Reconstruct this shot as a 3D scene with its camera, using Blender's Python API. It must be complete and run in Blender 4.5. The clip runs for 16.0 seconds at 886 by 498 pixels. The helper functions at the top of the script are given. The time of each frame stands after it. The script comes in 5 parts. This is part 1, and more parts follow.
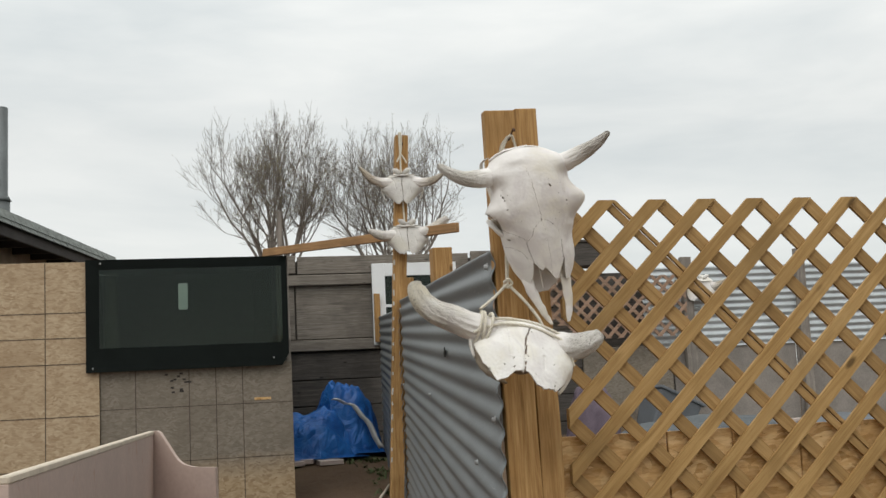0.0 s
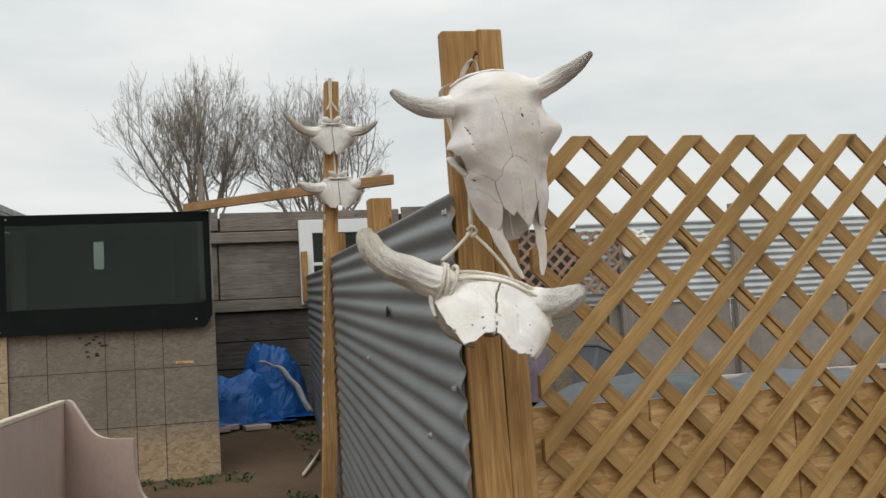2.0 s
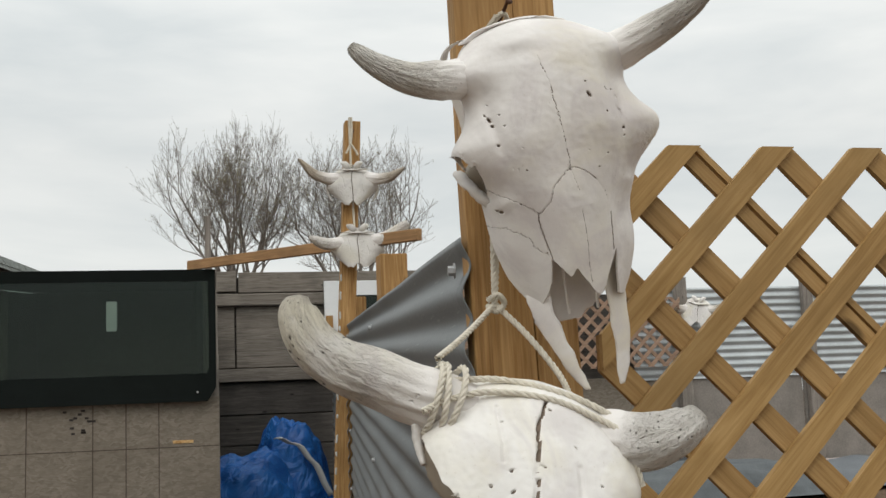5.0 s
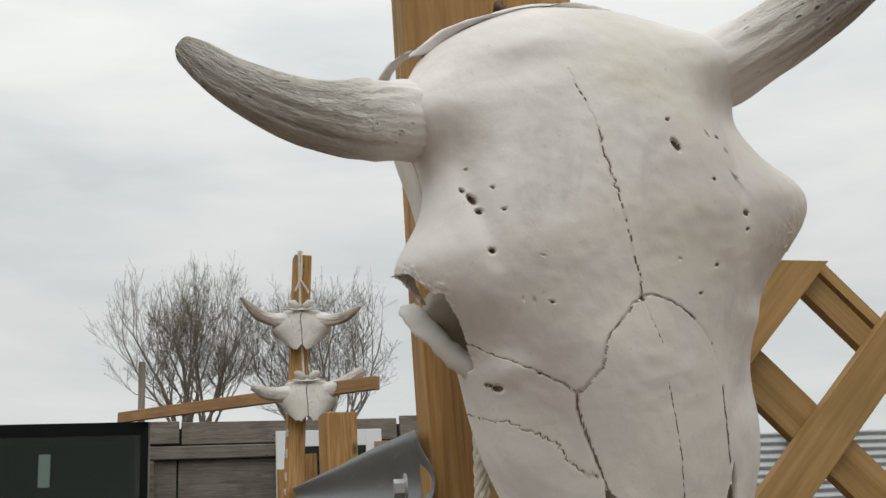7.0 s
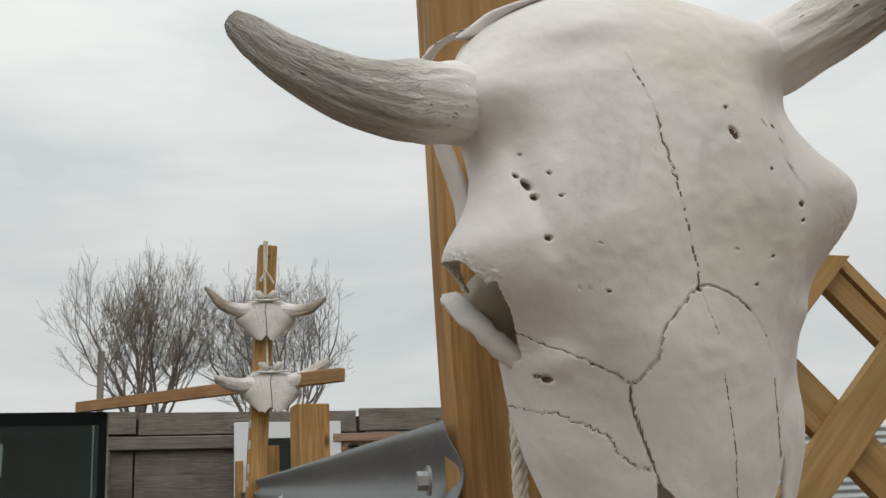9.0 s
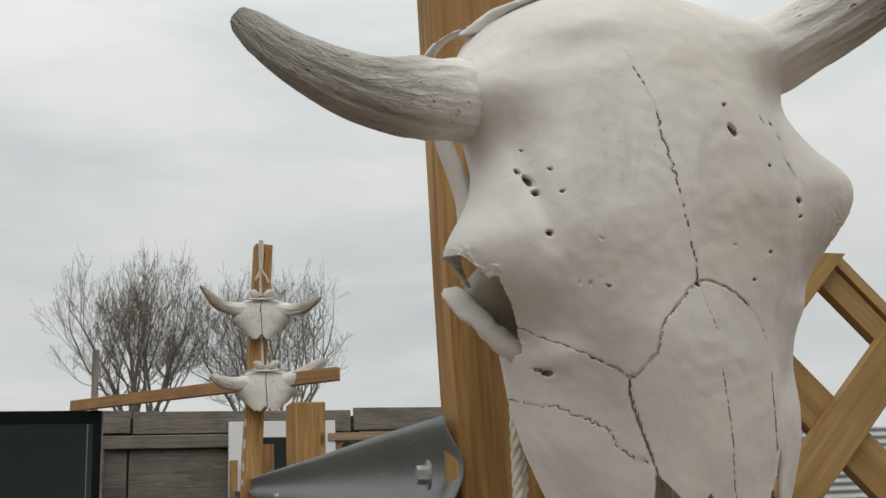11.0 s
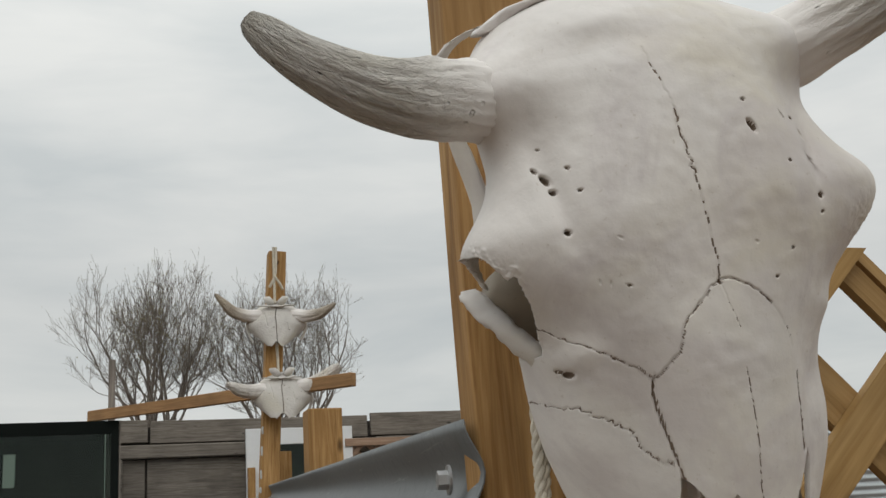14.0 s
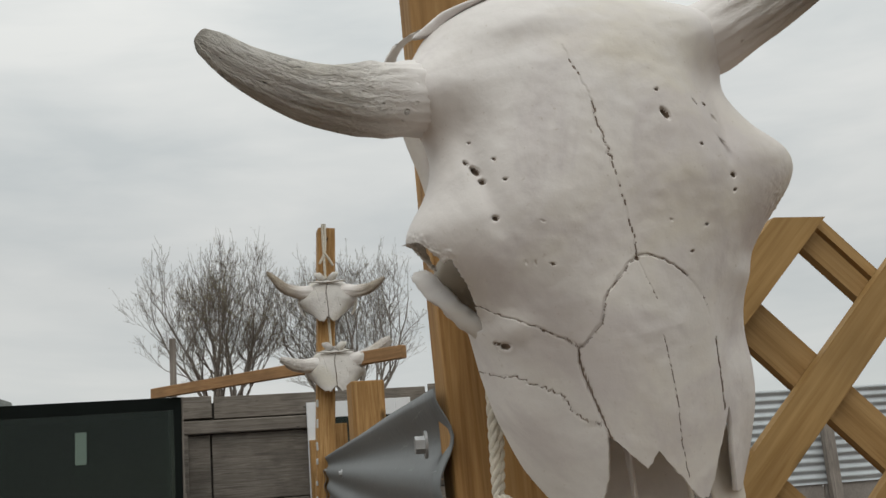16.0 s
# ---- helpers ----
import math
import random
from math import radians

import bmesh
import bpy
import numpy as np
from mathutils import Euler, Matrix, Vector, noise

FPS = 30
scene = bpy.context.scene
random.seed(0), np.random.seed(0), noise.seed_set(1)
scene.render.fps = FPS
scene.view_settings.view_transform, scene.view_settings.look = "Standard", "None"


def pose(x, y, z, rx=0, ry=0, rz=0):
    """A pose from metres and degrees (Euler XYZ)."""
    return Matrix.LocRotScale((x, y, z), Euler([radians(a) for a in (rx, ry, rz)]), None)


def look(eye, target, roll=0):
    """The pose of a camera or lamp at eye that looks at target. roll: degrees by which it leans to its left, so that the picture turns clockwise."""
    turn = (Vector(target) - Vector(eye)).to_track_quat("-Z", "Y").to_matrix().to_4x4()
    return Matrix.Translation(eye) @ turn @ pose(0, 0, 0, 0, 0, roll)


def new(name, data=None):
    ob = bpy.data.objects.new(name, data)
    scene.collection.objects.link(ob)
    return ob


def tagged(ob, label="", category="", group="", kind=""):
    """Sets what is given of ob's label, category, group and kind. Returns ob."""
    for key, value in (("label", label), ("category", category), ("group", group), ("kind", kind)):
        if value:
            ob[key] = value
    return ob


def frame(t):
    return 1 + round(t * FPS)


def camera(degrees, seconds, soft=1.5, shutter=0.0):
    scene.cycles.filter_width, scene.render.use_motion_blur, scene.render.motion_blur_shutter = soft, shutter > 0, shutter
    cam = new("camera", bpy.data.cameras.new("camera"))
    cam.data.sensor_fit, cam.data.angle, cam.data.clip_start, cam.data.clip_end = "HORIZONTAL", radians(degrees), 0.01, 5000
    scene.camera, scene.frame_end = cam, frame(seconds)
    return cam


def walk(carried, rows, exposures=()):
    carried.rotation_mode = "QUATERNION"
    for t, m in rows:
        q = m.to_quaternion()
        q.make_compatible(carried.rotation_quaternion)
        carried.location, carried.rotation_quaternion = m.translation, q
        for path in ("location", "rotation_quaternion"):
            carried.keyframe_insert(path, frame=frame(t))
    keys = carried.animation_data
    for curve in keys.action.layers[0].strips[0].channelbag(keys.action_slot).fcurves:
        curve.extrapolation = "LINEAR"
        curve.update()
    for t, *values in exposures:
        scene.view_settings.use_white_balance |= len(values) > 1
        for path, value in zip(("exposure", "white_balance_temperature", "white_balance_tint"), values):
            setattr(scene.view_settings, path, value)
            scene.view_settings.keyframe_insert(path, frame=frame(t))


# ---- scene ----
cam = camera(43.5, 16.0)
PATH = [
    (0, (-0.835, -2.793, 1.605), (-0.433, -0.848, 1.843), -2.7),
    (0.5, (-0.846, -2.771, 1.61), (-0.437, -0.824, 1.817), -2.4),
    (1, (-0.866, -2.669, 1.614), (-0.381, -0.742, 1.84), -2.8),
    (1.5, (-0.884, -2.556, 1.625), (-0.322, -0.647, 1.824), -2.2),
    (2, (-0.816, -2.378, 1.62), (-0.283, -0.457, 1.778), -3.3),
    (2.5, (-0.706, -2.177, 1.65), (-0.244, -0.239, 1.828), -2.0),
    (3, (-0.677, -1.998, 1.647), (-0.214, -0.058, 1.794), -1.5),
    (3.2, (-0.68, -1.896, 1.649), (-0.209, 0.042, 1.803), -2.0),
    (5.3, (-0.454, -1.271, 1.749), (0.001, 0.649, 2.08), -2.5),
    (5.5, (-0.441, -1.176, 1.765), (0.026, 0.732, 2.142), -2.9),
    (6, (-0.416, -0.964, 1.805), (0.171, 0.893, 2.26), -5.0),
    (6.5, (-0.366, -0.827, 1.831), (0.189, 1.034, 2.309), -4.1),
    (7, (-0.314, -0.749, 1.861), (0.202, 1.112, 2.379), -3.0),
    (7.5, (-0.334, -0.702, 1.871), (0.238, 1.14, 2.401), -3.6),
    (8, (-0.345, -0.699, 1.868), (0.235, 1.143, 2.386), -3.0),
    (8.5, (-0.353, -0.707, 1.865), (0.238, 1.137, 2.367), -2.9),
    (9, (-0.36, -0.718, 1.864), (0.232, 1.125, 2.367), -2.7),
    (11.5, (-0.367, -0.723, 1.859), (0.235, 1.117, 2.362), -2.6),
    (12, (-0.368, -0.721, 1.862), (0.223, 1.119, 2.378), -2.8),
    (12.5, (-0.365, -0.721, 1.862), (0.226, 1.119, 2.378), -3.5),
    (13, (-0.362, -0.72, 1.862), (0.226, 1.122, 2.372), -3.8),
    (13.5, (-0.363, -0.716, 1.862), (0.215, 1.127, 2.378), -3.8),
    (14, (-0.366, -0.715, 1.861), (0.213, 1.13, 2.371), -3.6),
    (14.5, (-0.364, -0.719, 1.859), (0.227, 1.129, 2.342), -3.7),
    (15, (-0.363, -0.728, 1.86), (0.228, 1.118, 2.352), -4.1),
    (15.5, (-0.346, -0.747, 1.859), (0.209, 1.11, 2.354), -4.5),
    (16, (-0.316, -0.794, 1.849), (0.158, 1.092, 2.315), -4.6),
]
EXPOSURES = [(0.0, 0.05), (3.0, 0.02), (5.5, -0.02), (6.5, -0.18), (8.0, -0.18), (9.0, -0.22), (11.5, -0.30), (16.0, -0.34)]
walk(cam, [(t, look(eye, target, roll)) for t, eye, target, roll in PATH], EXPOSURES)

# ---- world, sun and exposure ----
world = bpy.data.worlds.new("overcast_sky")
scene.world = world
world.use_nodes = True
wn, wl = world.node_tree.nodes, world.node_tree.links
wn.clear()
w_out = wn.new("ShaderNodeOutputWorld")
w_bg = wn.new("ShaderNodeBackground")
w_tc = wn.new("ShaderNodeTexCoord")
w_sep = wn.new("ShaderNodeSeparateXYZ")
wl.new(w_tc.outputs["Generated"], w_sep.inputs[0])
# overcast luminance: the zenith is brighter than the horizon
w_map = wn.new("ShaderNodeMapRange")
w_map.inputs["From Min"].default_value, w_map.inputs["From Max"].default_value = 0.22, 1.0
w_map.inputs["To Min"].default_value, w_map.inputs["To Max"].default_value = 0.72, 1.47
wl.new(w_sep.outputs["Z"], w_map.inputs["Value"])
w_mp = wn.new("ShaderNodeMapping")
w_mp.inputs["Scale"].default_value = (1.3, 1.3, 5.5)
wl.new(w_tc.outputs["Generated"], w_mp.inputs["Vector"])
w_no = wn.new("ShaderNodeTexNoise")
w_no.inputs["Scale"].default_value, w_no.inputs["Detail"].default_value = 2.6, 5.0
w_no.inputs["Roughness"].default_value, w_no.inputs["Distortion"].default_value = 0.52, 0.25
wl.new(w_mp.outputs[0], w_no.inputs["Vector"])
w_cr = wn.new("ShaderNodeValToRGB")
w_cr.color_ramp.elements[0].position, w_cr.color_ramp.elements[0].color = 0.33, (0.84, 0.88, 0.87, 1)
w_cr.color_ramp.elements[1].position, w_cr.color_ramp.elements[1].color = 0.66, (1.075, 1.085, 1.045, 1)
wl.new(w_no.outputs["Fac"], w_cr.inputs[0])
w_sky = wn.new("ShaderNodeTexSky")
w_sky.sky_type, w_sky.sun_disc = "NISHITA", False
w_sky.sun_elevation, w_sky.sun_rotation = radians(48), radians(200)
w_mul = wn.new("ShaderNodeVectorMath")
w_mul.operation = "SCALE"
wl.new(w_cr.outputs[0], w_mul.inputs[0])
wl.new(w_map.outputs[0], w_mul.inputs["Scale"])
w_sc = wn.new("ShaderNodeVectorMath")
w_sc.operation = "SCALE"
w_sc.inputs["Scale"].default_value = 0.01
wl.new(w_sky.outputs[0], w_sc.inputs[0])
w_add = wn.new("ShaderNodeVectorMath")
wl.new(w_mul.outputs[0], w_add.inputs[0])
wl.new(w_sc.outputs[0], w_add.inputs[1])
wl.new(w_add.outputs[0], w_bg.inputs["Color"])
wl.new(w_bg.outputs[0], w_out.inputs[0])

sun = new("sun", bpy.data.lights.new("sun", "SUN"))
sun.data.energy, sun.data.angle, sun.data.color = 0.75, radians(40), (1.0, 0.98, 0.95)
sun.matrix_world = look((-3, -6, 9), (0, 0, 1.5))


# ---- materials ----
def mat(name, rough=0.7, metal=0.0):
    m = bpy.data.materials.new(name)
    m.use_nodes = True
    b = m.node_tree.nodes["Principled BSDF"]
    b.inputs["Roughness"].default_value, b.inputs["Metallic"].default_value = rough, metal
    b.inputs["Specular IOR Level"].default_value = 0.3
    return m, m.node_tree.nodes, m.node_tree.links, b


def coords(n, l, scale=(1, 1, 1), rot=(0, 0, 0), by_object=False, turn=0.0):
    tc, mp = n.new("ShaderNodeTexCoord"), n.new("ShaderNodeMapping")
    mp.inputs["Scale"].default_value, mp.inputs["Rotation"].default_value = scale, rot
    if turn:
        first = n.new("ShaderNodeMapping")
        first.inputs["Rotation"].default_value = (0, turn, 0)
        l.new(tc.outputs["Object"], first.inputs["Vector"])
        l.new(first.outputs[0], mp.inputs["Vector"])
    else:
        l.new(tc.outputs["Object"], mp.inputs["Vector"])
    if by_object:
        oi, sc, ad = n.new("ShaderNodeObjectInfo"), n.new("ShaderNodeMath"), n.new("ShaderNodeVectorMath")
        sc.operation, sc.inputs[1].default_value = "MULTIPLY", 37.0
        l.new(oi.outputs["Random"], sc.inputs[0])
        l.new(mp.outputs[0], ad.inputs[0])
        l.new(sc.outputs[0], ad.inputs[1])
        return ad.outputs[0]
    return mp.outputs[0]


def noise_tex(n, l, vec, scale, detail=5.0, rough=0.55, distortion=0.0):
    t = n.new("ShaderNodeTexNoise")
    t.inputs["Scale"].default_value, t.inputs["Detail"].default_value = scale, detail
    t.inputs["Roughness"].default_value, t.inputs["Distortion"].default_value = rough, distortion
    l.new(vec, t.inputs["Vector"])
    return t.outputs["Fac"]


def ramp(n, l, fac, stops):
    r = n.new("ShaderNodeValToRGB")
    e = r.color_ramp.elements
    while len(e) < len(stops):
        e.new(0.5)
    for k, (p, c) in enumerate(stops):
        e[k].position, e[k].color = p, (*c, 1)
    l.new(fac, r.inputs[0])
    return r.outputs[0]


def mix(n, l, fac, a, b, mode="MIX"):
    m = n.new("ShaderNodeMix")
    m.data_type, m.blend_type = "RGBA", mode
    if isinstance(fac, float):
        m.inputs["Factor"].default_value = fac
    else:
        l.new(fac, m.inputs["Factor"])
    for sock, v in ((m.inputs[6], a), (m.inputs[7], b)):
        if isinstance(v, tuple):
            sock.default_value = (*v, 1)
        else:
            l.new(v, sock)
    return m.outputs[2]


def bump(n, l, b, height, strength=0.3, dist=0.002):
    u = n.new("ShaderNodeBump")
    u.inputs["Strength"].default_value, u.inputs["Distance"].default_value = strength, dist
    l.new(height, u.inputs["Height"])
    l.new(u.outputs[0], b.inputs["Normal"])


def timber(name, dark, mid, light, axis, rough=0.72, by_object=True, knots=True, turn=0.0):
    """Sawn softwood with the grain along one axis."""
    m, n, l, b = mat(name, rough)
    sc = [26.0, 26.0, 26.0]
    sc[axis] = 1.3
    v = coords(n, l, sc, by_object=by_object, turn=turn)
    g = noise_tex(n, l, v, 2.2, 6, 0.62, 1.2)
    col = ramp(n, l, g, [(0.3, dark), (0.5, mid), (0.72, light)])
    sc2 = [90.0, 90.0, 90.0]
    sc2[axis] = 4.0
    f = noise_tex(n, l, coords(n, l, sc2, by_object=by_object, turn=turn), 3.0, 3)
    col = mix(n, l, 0.25, col, ramp(n, l, f, [(0.35, dark), (0.65, light)]))
    st = noise_tex(n, l, coords(n, l, (1, 1, 1), by_object=by_object, turn=turn), 4.0, 4)
    col = mix(n, l, ramp(n, l, st, [(0.46, (0, 0, 0)), (0.72, (0.6, 0.6, 0.6))]), col, tuple(c * 0.5 for c in mid))
    if knots:
        sk = [9.0, 9.0, 9.0]
        sk[axis] = 3.6
        vo = n.new("ShaderNodeTexVoronoi")
        vo.inputs["Scale"].default_value = 1.0
        l.new(coords(n, l, sk, by_object=by_object, turn=turn), vo.inputs["Vector"])
        col = mix(n, l, ramp(n, l, vo.outputs["Distance"], [(0.05, (0.85, 0.85, 0.85)), (0.10, (0, 0, 0))]), col, tuple(c * 0.35 for c in dark))
    l.new(col, b.inputs["Base Color"])
    bump(n, l, b, f, 0.35, 0.0015)
    return m


M_POST = timber("post_timber", (0.19, 0.092, 0.027), (0.385, 0.21, 0.072), (0.57, 0.36, 0.155), 2)
M_LATTICE = timber("lattice_timber", (0.25, 0.14, 0.045), (0.39, 0.235, 0.085), (0.52, 0.34, 0.145), 0)
M_LATTICE_UP = timber("lattice_timber_rising", (0.25, 0.14, 0.045), (0.39, 0.235, 0.085), (0.52, 0.34, 0.145), 0, turn=radians(45))
M_LATTICE_DOWN = timber("lattice_timber_falling", (0.23, 0.13, 0.045), (0.36, 0.215, 0.08), (0.48, 0.31, 0.135), 0, turn=radians(-45))
M_BAR = timber("bar_timber", (0.22, 0.12, 0.05), (0.36, 0.20, 0.09), (0.46, 0.28, 0.13), 0)
M_GREYWOOD = timber("weathered_timber", (0.085, 0.072, 0.058), (0.19, 0.165, 0.138), (0.31, 0.275, 0.235), 0, 0.85)
M_DARKWOOD = timber("dark_weathered_timber", (0.035, 0.031, 0.028), (0.075, 0.066, 0.058), (0.13, 0.115, 0.10), 0, 0.85)
M_GREYPOST = timber("weathered_post", (0.13, 0.115, 0.10), (0.25, 0.22, 0.19), (0.36, 0.32, 0.28), 2, 0.85)
M_REDLATH = timber("lath_timber", (0.22, 0.13, 0.08), (0.34, 0.22, 0.15), (0.46, 0.33, 0.24), 0)


def osb(name, cols, rough=0.75, fresh=None):
    """Oriented strand board: long flakes in two tones with wax gloss."""
    m, n, l, b = mat(name, rough)
    v = coords(n, l, (1, 1, 1))
    wob = n.new("ShaderNodeTexNoise")
    wob.inputs["Scale"].default_value = 9.0
    l.new(v, wob.inputs["Vector"])
    vm = n.new("ShaderNodeVectorMath")
    vm.operation = "MULTIPLY_ADD"
    vm.inputs[1].default_value = (0.12, 0.12, 0.12)
    l.new(wob.outputs["Color"], vm.inputs[0])
    l.new(v, vm.inputs[2])
    mp = n.new("ShaderNodeMapping")
    mp.inputs["Scale"].default_value, mp.inputs["Rotation"].default_value = (26, 60, 70), (0, 0.5, 0)
    l.new(vm.outputs[0], mp.inputs["Vector"])
    vo = n.new("ShaderNodeTexVoronoi")
    vo.inputs["Scale"].default_value = 1.0
    l.new(mp.outputs[0], vo.inputs["Vector"])
    sep = n.new("ShaderNodeSeparateColor")
    l.new(vo.outputs["Color"], sep.inputs[0])
    col = ramp(n, l, sep.outputs[0], [(0.0, cols[0]), (0.45, cols[1]), (1.0, cols[2])])
    gr = noise_tex(n, l, coords(n, l, (12, 40, 60), (0, 0.5, 0)), 2.5, 4)
    col = mix(n, l, 0.35, col, ramp(n, l, gr, [(0.35, cols[0]), (0.65, cols[2])]))
    st = noise_tex(n, l, v, 2.2, 5, 0.6)
    col = mix(n, l, ramp(n, l, st, [(0.45, (0, 0, 0)), (0.72, (0.6, 0.6, 0.6))]), col, cols[0])
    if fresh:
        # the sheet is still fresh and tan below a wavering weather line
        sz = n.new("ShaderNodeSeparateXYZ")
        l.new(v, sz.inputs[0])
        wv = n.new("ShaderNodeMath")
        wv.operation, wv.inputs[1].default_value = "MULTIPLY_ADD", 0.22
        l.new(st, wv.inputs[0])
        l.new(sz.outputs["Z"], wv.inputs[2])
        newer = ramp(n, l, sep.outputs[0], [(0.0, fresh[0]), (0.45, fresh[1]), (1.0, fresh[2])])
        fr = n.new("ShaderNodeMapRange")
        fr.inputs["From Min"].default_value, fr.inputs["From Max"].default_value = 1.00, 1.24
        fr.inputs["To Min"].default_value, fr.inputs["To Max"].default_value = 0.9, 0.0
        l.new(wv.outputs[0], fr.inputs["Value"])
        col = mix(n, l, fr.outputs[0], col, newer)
    l.new(col, b.inputs["Base Color"])
    bump(n, l, b, sep.outputs[1], 0.4, 0.0015)
    return m


M_OSB = osb("strand_board", ((0.34, 0.18, 0.055), (0.60, 0.36, 0.145), (0.74, 0.52, 0.27)))
M_OSB_PALE = osb("pale_strand_board", ((0.30, 0.205, 0.12), (0.42, 0.31, 0.195), (0.51, 0.40, 0.27)))
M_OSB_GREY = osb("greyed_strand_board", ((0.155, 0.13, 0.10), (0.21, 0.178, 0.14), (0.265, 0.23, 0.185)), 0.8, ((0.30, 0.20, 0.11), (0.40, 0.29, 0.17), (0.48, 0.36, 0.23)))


def plain(name, color, rough=0.7, metal=0.0, var=0.25, scale=6.0, bump_s=0.15, spec=0.3):
    m, n, l, b = mat(name, rough, metal)
    v = coords(n, l, by_object=True)
    f = noise_tex(n, l, v, scale, 6, 0.6)
    f2 = noise_tex(n, l, v, scale * 14, 3)
    lo, hi = tuple(c * (1 - var) for c in color), tuple(min(1, c * (1 + var)) for c in color)
    col = mix(n, l, 0.3, ramp(n, l, f, [(0.3, lo), (0.7, hi)]), ramp(n, l, f2, [(0.35, lo), (0.65, hi)]))
    l.new(col, b.inputs["Base Color"])
    bump(n, l, b, f2, bump_s, 0.002)
    b.inputs["Specular IOR Level"].default_value = spec
    return m


def bone_material(name, tint, dirt, horn=False, base_bone=(0.765, 0.73, 0.695)):
    m, n, l, b = mat(name, 0.62)
    v = coords(n, l, by_object=True)
    f = noise_tex(n, l, v, 7.0, 6, 0.6)
    f2 = noise_tex(n, l, v, 120.0, 4, 0.6)
    col = ramp(n, l, f, [(0.32, tuple(c * 0.86 for c in tint)), (0.55, tint), (0.75, tuple(min(1, c * 1.05) for c in tint))])
    gs = noise_tex(n, l, v, 16.0, 5, 0.65, 0.6)
    col = mix(n, l, ramp(n, l, gs, [(0.58, (0, 0, 0)), (0.78, (0.32, 0.32, 0.32))]), col, dirt)
    yl = noise_tex(n, l, v, 5.0, 4, 0.6, 0.8)
    col = mix(n, l, ramp(n, l, yl, [(0.46, (0, 0, 0)), (0.66, (0.75, 0.75, 0.75))]), col, (tint[0] * 0.86, tint[1] * 0.82, tint[2] * 0.68))
    mv = noise_tex(n, l, v, 9.0, 5, 0.6, 1.5)
    col = mix(n, l, ramp(n, l, mv, [(0.48, (0, 0, 0)), (0.66, (0.62, 0.62, 0.62))]), col, (tint[0] * 0.76, tint[1] * 0.73, tint[2] * 0.75))
    sp = noise_tex(n, l, v, 300.0, 3)
    col = mix(n, l, ramp(n, l, sp, [(0.66, (0, 0, 0)), (0.74, (0.45, 0.45, 0.45))]), col, dirt)
    h = f2
    if horn:
        at = n.new("ShaderNodeUVMap")
        mp = n.new("ShaderNodeMapping")
        mp.inputs["Scale"].default_value = (40, 20.0, 1)
        l.new(at.outputs[0], mp.inputs["Vector"])
        g = noise_tex(n, l, mp.outputs[0], 1.0, 6, 0.65, 0.8)
        col = mix(n, l, ramp(n, l, g, [(0.36, (0.55, 0.55, 0.55)), (0.48, (0, 0, 0))]), col, tuple(c * 0.62 for c in dirt))
        mp2 = n.new("ShaderNodeMapping")
        mp2.inputs["Scale"].default_value = (24, 26.0, 1)
        l.new(at.outputs[0], mp2.inputs["Vector"])
        vo = n.new("ShaderNodeTexVoronoi")
        vo.inputs["Scale"].default_value, vo.inputs["Randomness"].default_value = 1.0, 1.0
        l.new(mp2.outputs[0], vo.inputs["Vector"])
        pit = ramp(n, l, vo.outputs["Distance"], [(0.10, (1, 1, 1)), (0.22, (0, 0, 0))])
        sel = n.new("ShaderNodeSeparateColor")
        l.new(vo.outputs["Color"], sel.inputs[0])
        some = n.new("ShaderNodeMath")
        some.operation, some.inputs[1].default_value = "GREATER_THAN", 0.55
        l.new(sel.outputs[0], some.inputs[0])
        pm = n.new("ShaderNodeMath")
        pm.operation = "MULTIPLY"
        l.new(pit, pm.inputs[0])
        l.new(some.outputs[0], pm.inputs[1])
        col = mix(n, l, pm.outputs[0], col, tuple(c * 0.35 for c in dirt))
        hs = n.new("ShaderNodeMath")
        hs.operation = "SUBTRACT"
        l.new(g, hs.inputs[0])
        l.new(pm.outputs[0], hs.inputs[1])
        h = hs.outputs[0]
        sx = n.new("ShaderNodeSeparateXYZ")
        l.new(at.outputs[0], sx.inputs[0])
        tipd = ramp(n, l, sx.outputs["Y"], [(0.86, (0, 0, 0)), (1.0, (0.55, 0.55, 0.55))])
        col = mix(n, l, tipd, col, tuple(c * 0.75 for c in dirt))
        col = mix(n, l, ramp(n, l, sx.outputs["Y"], [(0.24, (1, 1, 1)), (0.52, (0, 0, 0))]), col, base_bone)
        fade = ramp(n, l, sx.outputs["Y"], [(0.22, (0, 0, 0)), (0.48, (1, 1, 1))])
        fm = n.new("ShaderNodeMath")
        fm.operation = "MULTIPLY"
        l.new(h, fm.inputs[0])
        l.new(fade, fm.inputs[1])
        h = fm.outputs[0]
    l.new(col, b.inputs["Base Color"])
    b.inputs["Subsurface Weight"].default_value = 0.0
    bump(n, l, b, h, 1.0 if horn else 0.35, 0.0060 if horn else 0.0012)
    return m


